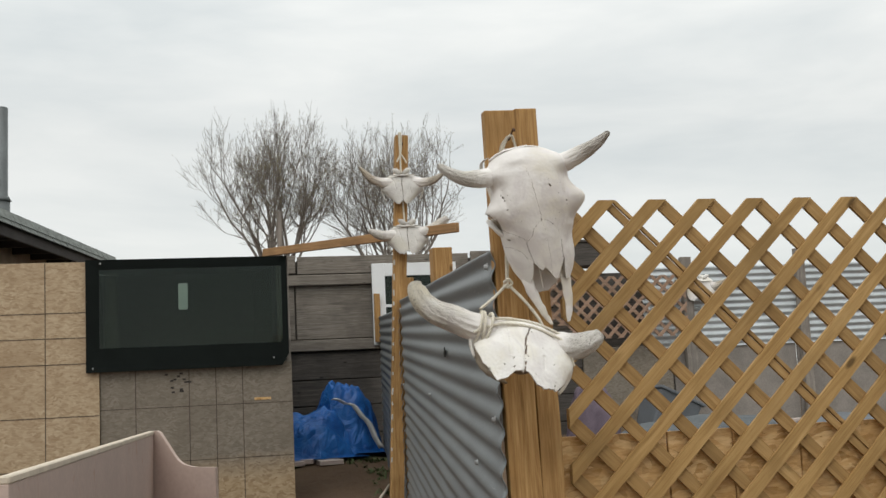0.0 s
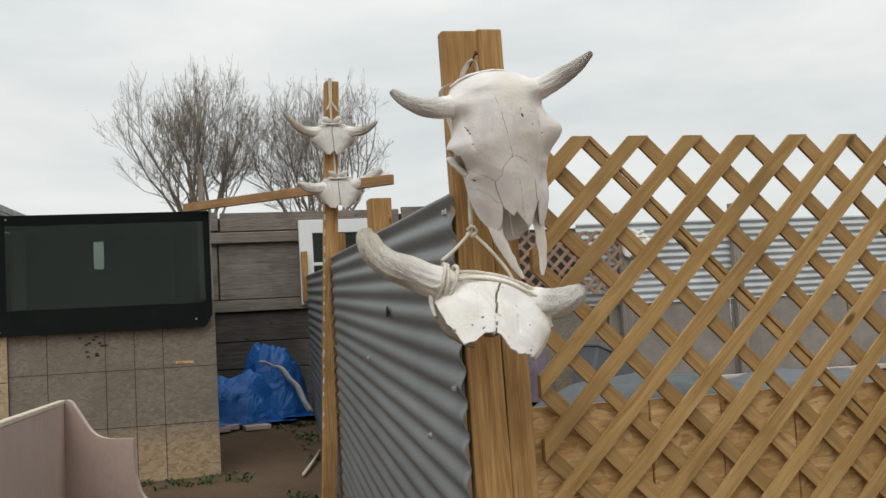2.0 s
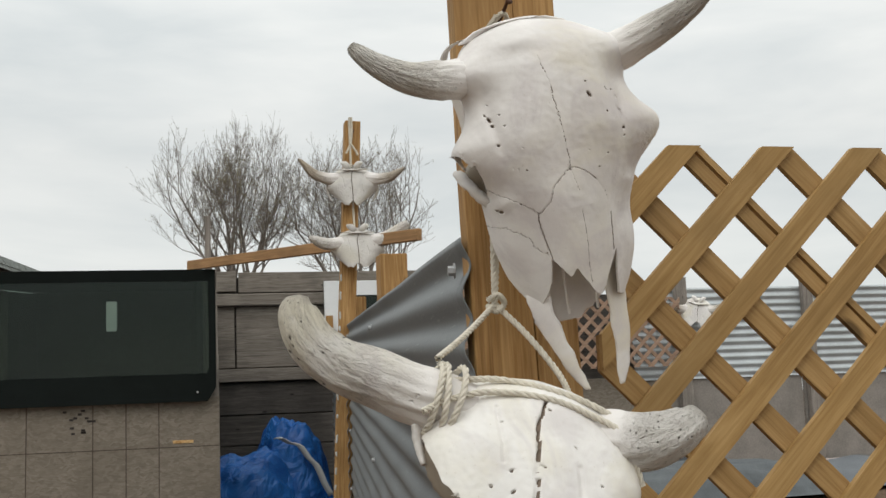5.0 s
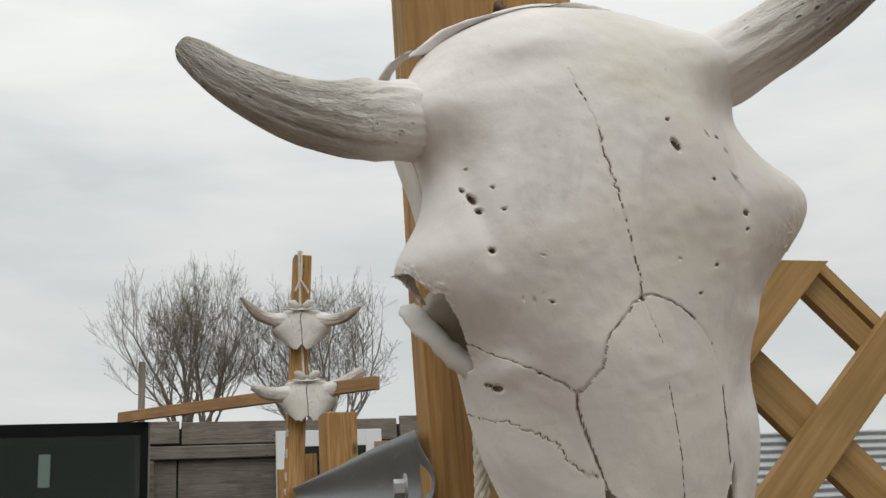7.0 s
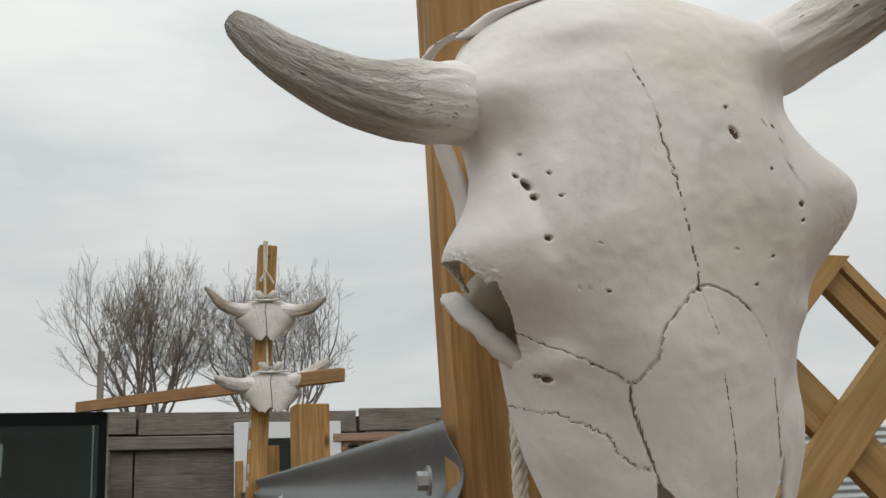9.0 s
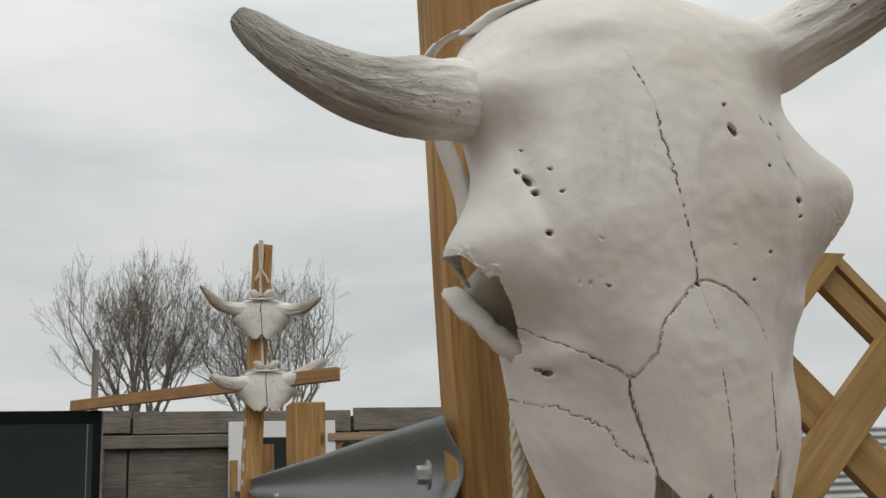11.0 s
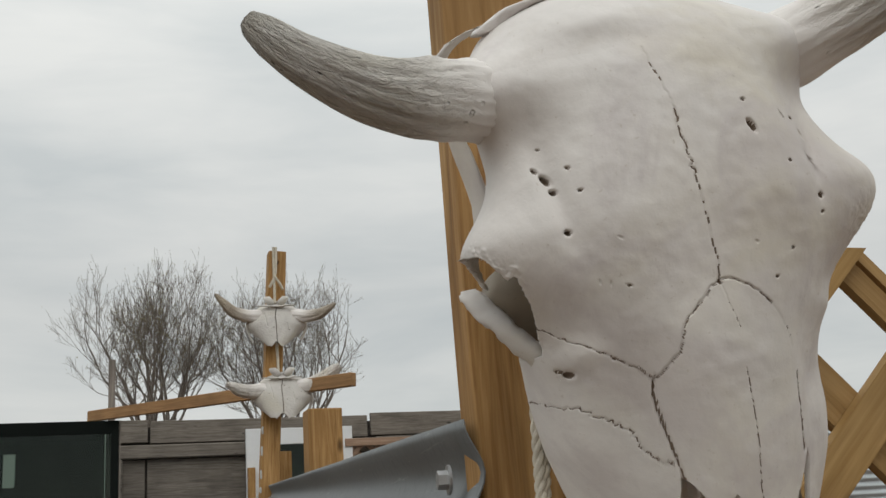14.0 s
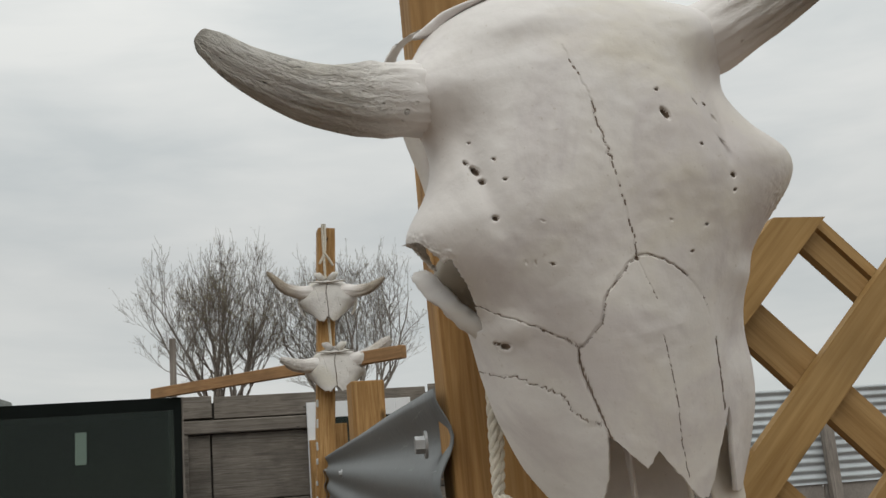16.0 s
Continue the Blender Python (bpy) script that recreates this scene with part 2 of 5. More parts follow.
M_BONE = bone_material("bleached_bone", (0.785, 0.75, 0.715), (0.52, 0.46, 0.39))
M_BONE_W = bone_material("whitened_bone", (0.80, 0.775, 0.735), (0.52, 0.46, 0.38))
# darker copy of the bone: the far skulls' shade is put into the colour
M_BONE_SHADE = bone_material("shaded_bone", (0.60, 0.575, 0.535), (0.36, 0.31, 0.25))
# brown-stained inner bone, its colour darkened further to stand in for recess shade
M_BONE_IN = bone_material("stained_shaded_inner_bone", (0.30, 0.25, 0.19), (0.17, 0.13, 0.09))
M_HORN = bone_material("horn_core", (0.71, 0.675, 0.62), (0.46, 0.405, 0.335), True)
M_HORN_T = bone_material("tan_horn_core", (0.46, 0.40, 0.32), (0.24, 0.19, 0.14), True)
# dirt of sutures and pits, with the crevice shade painted into its dark colour
M_CRACK = plain("crevice_dirt_and_shade", (0.19, 0.145, 0.11), 0.9, 0, 0.3, 60)
M_ROPE = plain("cotton_rope", (0.66, 0.61, 0.51), 0.9, 0, 0.2, 60, 0.5)
M_NAIL = plain("rusty_nail", (0.10, 0.05, 0.03), 0.6, 0.6)
M_BOLT = plain("zinc_bolt", (0.5, 0.5, 0.5), 0.4, 0.9)
M_PINK = plain("pale_pink_board", (0.46, 0.355, 0.305), 0.6, 0, 0.12, 3.0)
_n, _l = M_PINK.node_tree.nodes, M_PINK.node_tree.links
_b = _n["Principled BSDF"]
_was = _b.inputs["Base Color"].links[0].from_socket
_f = noise_tex(_n, _l, coords(_n, _l, (5, 5, 1.6)), 2.4, 5, 0.65, 0.6)
_l.new(mix(_n, _l, ramp(_n, _l, _f, [(0.60, (0, 0, 0)), (0.72, (0.75, 0.75, 0.75))]), _was, (0.36, 0.17, 0.075)), _b.inputs["Base Color"])
M_PINKEDGE = plain("bare_board_edge", (0.58, 0.50, 0.40), 0.7, 0, 0.15, 12)
M_WHITE = plain("white_paint", (0.76, 0.77, 0.77), 0.5, 0, 0.05, 4)
M_SHINGLE = plain("asphalt_shingle", (0.19, 0.205, 0.19), 0.9, 0, 0.45, 9, 0.6)
M_FASCIA = plain("dark_fascia", (0.045, 0.038, 0.034), 0.8)
M_INK = plain("printed_ink", (0.085, 0.065, 0.05), 0.9, 0, 0.4, 20)
M_STUCCO = plain("tan_stucco", (0.36, 0.27, 0.19), 0.9)
M_PIPE = plain("dull_steel_pipe", (0.13, 0.14, 0.14), 0.55, 0.5, 0.3)
M_BLACK = plain("black_frame", (0.005, 0.0075, 0.0065), 0.55, 0, 0.3, spec=0.10)
# the unlit room's darkness is put into this lining colour
M_INNER = plain("shade_dark_shed_lining", (0.035, 0.04, 0.036), 0.9)
M_BLOCK = plain("grey_block_wall", (0.245, 0.22, 0.195), 0.9, 0, 0.25, 4, 0.5)
M_SLAB = plain("pinkish_paver", (0.50, 0.42, 0.38), 0.85, 0, 0.15)
M_GREYBIN = plain("grey_plastic", (0.13, 0.14, 0.15), 0.5, 0, 0.15)
M_PURPLE = plain("faded_purple_cloth", (0.13, 0.10, 0.125), 0.85, 0, 0.25)
M_CLOTH = plain("white_tarp_edge", (0.50, 0.50, 0.48), 0.7, 0, 0.2)
M_BARK = plain("bark", (0.225, 0.20, 0.175), 0.95, 0, 0.35, 10)
M_LEAF = plain("dry_leaf", (0.24, 0.21, 0.10), 0.8, 0, 0.4)
M_WEED = plain("weed_green", (0.075, 0.10, 0.04), 0.8, 0, 0.4)


def metal_sheet(name, tint, stain):
    m, n, l, b = mat(name, 0.42, 0.6)
    v = coords(n, l)
    f = noise_tex(n, l, v, 2.5, 6, 0.6)
    f2 = noise_tex(n, l, coords(n, l, (30, 2, 30)), 3.0, 4)
    col = ramp(n, l, f, [(0.3, tuple(c * 0.8 for c in tint)), (0.7, tuple(c * 1.12 for c in tint))])
    col = mix(n, l, ramp(n, l, f2, [(0.5, (0, 0, 0)), (0.75, (0.5, 0.5, 0.5))]), col, stain)
    f3 = noise_tex(n, l, coords(n, l, (2.2, 2.2, 60)), 3.0, 5, 0.7)
    col = mix(n, l, ramp(n, l, f3, [(0.60, (0, 0, 0)), (0.72, (0.7, 0.7, 0.7))]), col, tuple(min(1, c * 1.9) for c in tint))
    f4 = noise_tex(n, l, v, 40.0, 4, 0.7)
    col = mix(n, l, ramp(n, l, f4, [(0.62, (0, 0, 0)), (0.72, (0.5, 0.5, 0.5))]), col, stain)
    l.new(col, b.inputs["Base Color"])
    l.new(ramp(n, l, f, [(0.3, (0.46,) * 3), (0.7, (0.62,) * 3)]), b.inputs["Roughness"])
    bump(n, l, b, f2, 0.1, 0.001)
    b.inputs["Specular IOR Level"].default_value = 0.2
    return m


M_ZINC = metal_sheet("galvanised_sheet", (0.235, 0.247, 0.250), (0.14, 0.148, 0.148))
M_ZINC2 = metal_sheet("pale_galvanised_sheet", (0.54, 0.57, 0.58), (0.42, 0.43, 0.43))


def soil_material():
    m, n, l, b = mat("packed_earth", 0.95)
    v = coords(n, l)
    f = noise_tex(n, l, v, 1.1, 7, 0.62)
    f2 = noise_tex(n, l, v, 26.0, 5, 0.65)
    col = ramp(n, l, f, [(0.3, (0.075, 0.045, 0.025)), (0.55, (0.115, 0.072, 0.043)), (0.75, (0.150, 0.100, 0.063))])
    col = mix(n, l, ramp(n, l, f2, [(0.45, (0, 0, 0)), (0.75, (0.5, 0.5, 0.5))]), col, (0.15, 0.11, 0.078))
    l.new(col, b.inputs["Base Color"])
    bump(n, l, b, f2, 0.7, 0.02)
    return m


M_SOIL = soil_material()


def tarp_material():
    m, n, l, b = mat("blue_tarp", 0.38)
    f = noise_tex(n, l, coords(n, l), 5.0, 5)
    l.new(ramp(n, l, f, [(0.3, (0.012, 0.07, 0.27)), (0.7, (0.025, 0.15, 0.46))]), b.inputs["Base Color"])
    bump(n, l, b, noise_tex(n, l, coords(n, l), 5.5, 4, 0.5, 1.6), 0.8, 0.05)
    return m


M_TARP = tarp_material()


def tinted_glass():
    m, n, l, b = mat("tinted_glass", 0.06)
    out = n["Material Output"]
    tr, gl, mx = n.new("ShaderNodeBsdfTransparent"), n.new("ShaderNodeBsdfGlossy"), n.new("ShaderNodeMixShader")
    tr.inputs["Color"].default_value = (0.36, 0.41, 0.37, 1)
    gl.inputs["Roughness"].default_value = 0.08
    gl.inputs["Color"].default_value = (0.8, 0.9, 0.85, 1)
    mx.inputs["Fac"].default_value = 0.030
    l.new(tr.outputs[0], mx.inputs[1])
    l.new(gl.outputs[0], mx.inputs[2])
    l.new(mx.outputs[0], out.inputs["Surface"])
    return m


M_GLASS = tinted_glass()


# ---- mesh helpers ----
def mesh_of(verts, faces, smooth=False, name="mesh"):
    me = bpy.data.meshes.new(name)
    me.from_pydata([tuple(v) for v in verts], [], faces)
    if smooth:
        me.shade_smooth()
    me.update()
    return me


def part(name, me, material, parent=None, label="", m=None):
    if isinstance(me, bmesh.types.BMesh):
        b = me
        me = bpy.data.meshes.new(name)
        b.to_mesh(me)
        b.free()
    if material and not me.materials:
        me.materials.append(material)
    ob = new(name, me)
    if parent:
        ob.parent = parent
    if m:
        ob.matrix_basis = m
    if label:
        ob["label"] = label
    return ob


def thing(name, label, category, m=None, kind="", group=""):
    e = new(name)
    e.empty_display_size = 0.05
    if m:
        e.matrix_basis = m
    return tagged(e, label, category, group, kind)


def box_bm(sx, sy, sz, bev=0.003, centre=(0, 0, 0), seg=1):
    b = bmesh.new()
    bmesh.ops.create_cube(b, size=1.0, matrix=Matrix.Translation(centre) @ Matrix.Diagonal((sx, sy, sz, 1)))
    if bev:
        bmesh.ops.bevel(b, geom=b.edges[:], offset=bev, segments=seg, affect="EDGES", profile=0.6)
    return b


def span(x0, x1, y0, y1, z0, z1, bev=0.003):
    """A bevelled block between limits."""
    return box_bm(x1 - x0, y1 - y0, z1 - z0, bev, ((x0 + x1) / 2, (y0 + y1) / 2, (z0 + z1) / 2))


def rough_timber(sx, sy, sz, seed, wob=0.0015):
    """A sawn timber along z with slightly wavy, worn faces, its base at z 0."""
    b = bmesh.new()
    bmesh.ops.create_cube(b, size=1.0, matrix=Matrix.Translation((0, 0, sz / 2)) @ Matrix.Diagonal((sx, sy, sz, 1)))
    bmesh.ops.bevel(b, geom=b.edges[:], offset=0.004, segments=2, affect="EDGES", profile=0.6)
    long_e = [e for e in b.edges if abs(e.verts[0].co.z - e.verts[1].co.z) > sz * 0.5]
    bmesh.ops.subdivide_edges(b, edges=long_e, cuts=max(4, int(sz / 0.07)), use_grid_fill=True)
    for v in b.verts:
        p = v.co * 6 + Vector((seed * 3.7, seed, 0))
        v.co.x += wob * noise.noise(p)
        v.co.y += wob * noise.noise(p + Vector((9, 4, 2)))
    return b


def tube(pts, radii, sides=10, caps=True, uv=False, wob=0.0, seed=0, ridge=0.0):
    """A tube along points, with radii; each ring is turned square to the path."""
    pts = [Vector(p) for p in pts]
    n = len(pts)
    verts, faces = [], []
    ref = Vector((0.13, 0.31, 0.94))
    for i, p in enumerate(pts):
        d = (pts[min(n - 1, i + 1)] - pts[max(0, i - 1)]).normalized()
        a = ref.cross(d)
        if a.length < 1e-4:
            a = Vector((1, 0, 0))
        a.normalize()
        c = d.cross(a)
        for k in range(sides):
            t = 2 * math.pi * k / sides
            r = radii[i]
            if wob:
                q = Vector((math.cos(t) * 2.2, math.sin(t) * 2.2, i * 0.06 + seed))
                r *= 1 + wob * noise.noise(q)
            if ridge:
                r *= 1 - ridge * max(0.0, noise.noise(Vector((math.cos(t) * 7 + seed, math.sin(t) * 7, i * 0.045)))) ** 1.0
            verts.append(p + a * (r * math.cos(t)) + c * (r * math.sin(t)))
    for i in range(n - 1):
        for k in range(sides):
            k2 = (k + 1) % sides
            faces.append((i * sides + k, i * sides + k2, (i + 1) * sides + k2, (i + 1) * sides + k))
    if caps:
        verts += [pts[0], pts[-1]]
        a, z = len(verts) - 2, len(verts) - 1
        for k in range(sides):
            k2 = (k + 1) % sides
            faces.append((a, k2, k))
            faces.append((z, (n - 1) * sides + k, (n - 1) * sides + k2))
    me = mesh_of(verts, faces, True)
    if uv:
        lay = me.uv_layers.new(name="UVMap")
        for poly in me.polygons:
            ring0 = min(v for v in poly.vertices)
            ks = [v % sides for v in poly.vertices]
            wrap = max(ks) - min(ks) > 1
            for li in poly.loop_indices:
                v = me.loops[li].vertex_index
                if v >= n * sides:
                    lay.data[li].uv = (0.5, 0.0 if v == n * sides else 1.0)
                    continue
                k = v % sides
                lay.data[li].uv = ((k + sides if wrap and k == 0 else k) / sides, (v // sides) / (n - 1))
    return me


def spline(ctrl, n):
    """Points on a smooth curve through the control points (tuples of any length)."""
    c = [np.array(p, float) for p in ctrl]
    c = [2 * c[0] - c[1]] + c + [2 * c[-1] - c[-2]]
    out = []
    segs = len(c) - 3
    for i in range(n):
        s = i / (n - 1) * segs
        k = min(int(s), segs - 1)
        t = s - k
        p0, p1, p2, p3 = c[k:k + 4]
        out.append(0.5 * (2 * p1 + (p2 - p0) * t + (2 * p0 - 5 * p1 + 4 * p2 - p3) * t * t + (3 * p1 - p0 - 3 * p2 + p3) * t ** 3))
    return out


def rope_mesh(ctrl, r=0.004, n=60):
    """A three-strand twisted rope along control points."""
    pts = spline(ctrl, n)
    length = sum(float(np.linalg.norm(pts[i + 1] - pts[i])) for i in range(n - 1))
    m = max(n, int(length / 0.0035))
    pts = [Vector(p) for p in spline(ctrl, m)]
    verts, faces, sides = [], [], 6
    for s in range(3):
        base = len(verts)
        for i, p in enumerate(pts):
            d = (pts[min(m - 1, i + 1)] - pts[max(0, i - 1)]).normalized()
            a = Vector((0.2, 0.9, 0.3)).cross(d).normalized()
            c = d.cross(a)
            ph = i * 0.0035 * 2 * math.pi / (r * 7.5) + s * 2.0944
            o = p + (a * math.cos(ph) + c * math.sin(ph)) * r * 0.52
            for k in range(sides):
                t = k * 2 * math.pi / sides
                verts.append(o + (a * math.cos(t) + c * math.sin(t)) * r * 0.62)
        for i in range(m - 1):
            for k in range(sides):
                k2 = (k + 1) % sides
                faces.append((base + i * sides + k, base + i * sides + k2, base + (i + 1) * sides + k2, base + (i + 1) * sides + k))
    return mesh_of(verts, faces, True)


def ground_z(x, y):
    return 0.28 + 0.0689 * max(-6.0, min(y, 6.1)) + 0.105 * max(0.0, min(y, 9.0) - 6.1)


# ---- ground ----
def build_ground():
    xs = [-400, -120, -40, -14] + list(np.arange(-7, 9.01, 0.22)) + [14, 40, 120, 400]
    ys = [-400, -120, -40, -14] + list(np.arange(-7, 12.01, 0.22)) + [16, 25, 40, 120, 500, 1500]
    verts = []
    for y in ys:
        for x in xs:
            near = abs(x) < 10 and -8 < y < 13
            z = ground_z(x, y) + (0.022 * noise.noise(Vector((x * 1.7, y * 1.7, 0))) + 0.010 * noise.noise(Vector((x * 6, y * 6, 3))) if near else 0)
            verts.append((x, y, z))
    w = len(xs)
    faces = [(j * w + i, j * w + i + 1, (j + 1) * w + i + 1, (j + 1) * w + i) for j in range(len(ys) - 1) for i in range(w - 1)]
    tagged(part("ground", mesh_of(verts, faces, True), M_SOIL), "bare brown packed earth of the yard", "ground", kind="structure")


build_ground()


# ---- front post ----
def build_front_post():
    p = thing("fence_post", "tall split sawn timber plank post with weathered top", "post", pose(-0.006, 0.049, 0.22, 0, -1.1, 0))
    part("timber", rough_timber(0.085, 0.038, 2.104, 1, 0.002), M_POST, p, "", pose(-0.0335, 0, 0))
    part("timber", rough_timber(0.061, 0.038, 2.108, 5, 0.002), M_POST, p, "", pose(0.0405, 0.001, 0))
    part("backing_timber", rough_timber(0.089, 0.089, 1.55, 8, 0.002), M_POST, p, "", pose(0.0, 0.066, 0))
    part("nail", tube([(0, 0, 0), (0, -0.045, 0.014), (0.002, -0.05, 0.016)], [0.0026, 0.0026, 0.006], 8), M_NAIL, p, "rusty bent nail", pose(-0.013, -0.018, 2.022))
    return p


build_front_post()


# ---- lattice fence ----
PITCH = 0.1453


def clip_slat(x0, z0, sgn, left, right, bottom, top):
    """The stretch of a 45-degree slat's centre line inside the panel, as two x values."""
    lo, hi = left, right
    if sgn > 0:
        lo, hi = max(lo, x0 + bottom - z0), min(hi, x0 + top - z0)
    else:
        lo, hi = max(lo, x0 - (top - z0)), min(hi, x0 - (bottom - z0))
    return lo, hi


def slat_mesh(x0, z0, sgn, half, y0, y1, left, right, bottom, top, seed):
    """One diagonal slat, cut to the panel's outline, with slight waves along its edges."""
    h = half * math.sqrt(2)
    lo, hi = clip_slat(x0, z0, sgn, left - h, right + h, bottom - h, top + h)
    if hi - lo < 0.03:
        return None
    b = bmesh.new()
    n = max(2, int((hi - lo) / 0.12))
    rows = []
    for i in range(n + 1):
        x = lo + (hi - lo) * i / n
        z = z0 + sgn * (x - x0)
        w = 0.0012 * noise.noise(Vector((x * 5, seed * 7.3, 0)))
        o = half / math.sqrt(2)
        rows.append([b.verts.new((x + dx * (o + w), y, z + dz * (o + w))) for dx, dz, y in ((-sgn, 1, y0), (sgn, -1, y0), (sgn, -1, y1), (-sgn, 1, y1))])
    for r0, r1 in zip(rows, rows[1:]):
        for k in range(4):
            b.faces.new((r0[k], r0[(k + 1) % 4], r1[(k + 1) % 4], r1[k]))
    b.faces.new(rows[0])
    b.faces.new(rows[-1][::-1])
    bmesh.ops.recalc_face_normals(b, faces=b.faces[:])
    for co, no in (((left, 0, 0), (-1, 0, 0)), ((right, 0, 0), (1, 0, 0)), ((0, 0, bottom), (0, 0, -1)), ((0, 0, top), (0, 0, 1))):
        geom = b.verts[:] + b.edges[:] + b.faces[:]
        bmesh.ops.bisect_plane(b, geom=geom, plane_co=co, plane_no=no, clear_outer=True)
        loose = [e for e in b.edges if e.is_boundary]
        if loose:
            bmesh.ops.holes_fill(b, edges=loose)
    if not b.faces:
        b.free()
        return None
    return b


def build_lattice(name, label, origin, left, right, bottom, top, pitch, half, thick, material, m=None, split=()):
    p = thing(name, label, "lattice fence", m)
    ox, oz = origin
    k_hi = int((right - left + top - bottom) / pitch) + 3
    for sgn, y0 in ((1, 0.0), (-1, thick + 0.001)):
        for k in range(-k_hi, k_hi):
            x0 = ox + k * pitch
            pieces = [(0.0, half)]
            if sgn < 0 and k in split:
                pieces = [(-half * 0.40, half * 0.58), (half * 0.72, half * 0.28)]
            for off, hw in pieces:
                b = slat_mesh(x0 + off * math.sqrt(2), oz, sgn, hw, y0, y0 + thick, left, right, bottom, top, k + sgn * 50)
                if b:
                    part("slat", b, material[0 if sgn > 0 else 1], p)
    return p


build_lattice("lattice_fence", "honey-brown wooden diagonal lattice fence panel", (0.211, 2.004 + PITCH / 2), 0.066, 2.48, 0.42, 2.074, PITCH, 0.0175, 0.011, (M_LATTICE_UP, M_LATTICE_DOWN), pose(0, 0.030, 0), (0,))


def build_board_panel():
    p = thing("strand_board_panel", "strand board sheets fixed behind the lattice, tan with dark joints", "board panel")
    x, rng = 0.046, random.Random(4)
    for w in (0.304, 0.19, 0.20, 0.42, 0.40, 0.42, 0.45):
        part("board", span(x, x + w - 0.004, 0.066, 0.078, 0.40, 1.448 + rng.uniform(-0.004, 0.004), 0.0015), M_OSB, p)
        x += w
    part("top_rail", span(0.08, 2.45, 0.080, 0.115, 1.30, 1.40), M_LATTICE, p)
    return p


build_board_panel()


# ---- corrugated side fence ----
FENCE_A, FENCE_B = Vector((-0.120, 0.024, 0)), Vector((0.84, 8.70, 0))


def corrugated(length, height, pitch=0.073, amp=0.0065, slope=0.0, seed=0, dents=0.004, step=0.09):
    """A sheet along x with ribs along x: the profile waves along z. slope: rise along x."""
    nz, nx = int(height / pitch * 10), max(2, int(length / step))
    verts = []
    for j in range(nz + 1):
        z = height * j / nz
        for i in range(nx + 1):
            x = length * i / nx
            y = amp * math.sin(2 * math.pi * z / pitch) + dents * noise.noise(Vector((x * 1.6 + seed, z * 2.2, seed)))
            verts.append((x, y, z + slope * x))
    w = nx + 1
    return mesh_of(verts, [(j * w + i, j * w + i + 1, (j + 1) * w + i + 1, (j + 1) * w + i) for j in range(nz) for i in range(nx)], True)


def build_side_fence():
    d = FENCE_B - FENCE_A
    yaw = math.degrees(math.atan2(d.y, d.x))
    p = thing("corrugated_fence", "grey galvanised corrugated metal fence running back from the timber post", "metal fence", pose(FENCE_A.x, FENCE_A.y, 0, 0, 0, yaw))
    total = d.length
    for x0, ln, z0, h, off, sd in ((0.0, 4.66, 0.318, 1.625, 0.0, 1), (4.62, total - 4.62, 0.55, 1.56, 0.016, 7)):
        me = corrugated(ln, h, slope=0.049, seed=sd, dents=0.004, step=0.06)
        ob = part("sheet", me, M_ZINC, p, "", pose(x0, off, z0))
        s = ob.modifiers.new("thickness", "SOLIDIFY")
        s.thickness = 0.0016
    for x, z in ((0.055, 1.905), (0.055, 1.50), (0.06, 1.10), (2.2, 1.98), (2.25, 1.55), (4.5, 2.1), (4.5, 1.6), (0.5, 1.36), (4.52, 1.3)):
        b = bmesh.new()
        bmesh.ops.create_cone(b, cap_ends=True, segments=6, radius1=0.007, radius2=0.007, depth=0.008, matrix=pose(0, 0.014, 0, 90))
        bmesh.ops.create_cone(b, cap_ends=True, segments=16, radius1=0.011, radius2=0.011, depth=0.002, matrix=pose(0, 0.0095, 0, 90))
        part("bolt", b, M_BOLT, p, "", pose(x, 0, z))
    hole = bmesh.new()
    bmesh.ops.create_circle(hole, cap_ends=True, segments=11, radius=0.022)
    for v in hole.verts:
        v.co *= 0.6 + 0.8 * abs(noise.noise(v.co * 90))
    part("rust_hole", hole, M_BLACK, p, "ragged dark hole in the sheet", pose(1.38, 0.0135, 1.715, -90) @ Matrix.Diagonal((3.4, 1, 1, 1)))
    return p


build_side_fence()


def stub(x, y, top, w, seed, lean=0.0):
    z = ground_z(x, y) - 0.05
    p = thing("fence_stub_post", "short sawn timber fence post behind corrugated metal", "post", pose(x, y, z, 0, lean, 0), group="stub posts")
    part("timber", rough_timber(w, 0.089, top - z, seed), M_POST, p)


stub(0.2, 2.275, 2.228, 0.092, 11)
stub(0.492, 5.0, 2.355, 0.105, 17)


# ---- far post with bar ----
def build_far_post():
    p = thing("skull_post", "tall leaning sawn timber post holding two skulls", "post", pose(0.300, 4.68, 0.55, 0, 3.1, 0))
    part("timber", rough_timber(0.086, 0.086, 2.77, 23, 0.002), M_POST, p)
    part("nail", tube([(0, 0, 0), (0, -0.03, 0.01)], [0.003, 0.003], 6), M_NAIL, p, "", pose(0, -0.042, 2.70))
    rng = random.Random(12)
    for k in range(16):
        part("tape_fleck", box_bm(0.010, 0.012, rng.uniform(0.02, 0.05), 0.003), M_CLOTH, p, "scrap of white tape", pose(-0.044, -0.040, 0.55 + k * 0.095 + rng.uniform(-0.02, 0.02), 0, rng.uniform(-8, 8), 0))


build_far_post()


def build_bar():
    a, b = Vector((-0.447, 6.20, 2.706)), Vector((0.735, 4.30, 2.615))
    d = b - a
    m = Matrix.Translation((a + b) / 2) @ d.to_track_quat("X", "Z").to_matrix().to_4x4()
    p = thing("cross_bar", "slim sawn timber bar nailed across a post", "timber", m)
    part("bar", box_bm(d.length, 0.038, 0.063, 0.003), M_BAR, p)


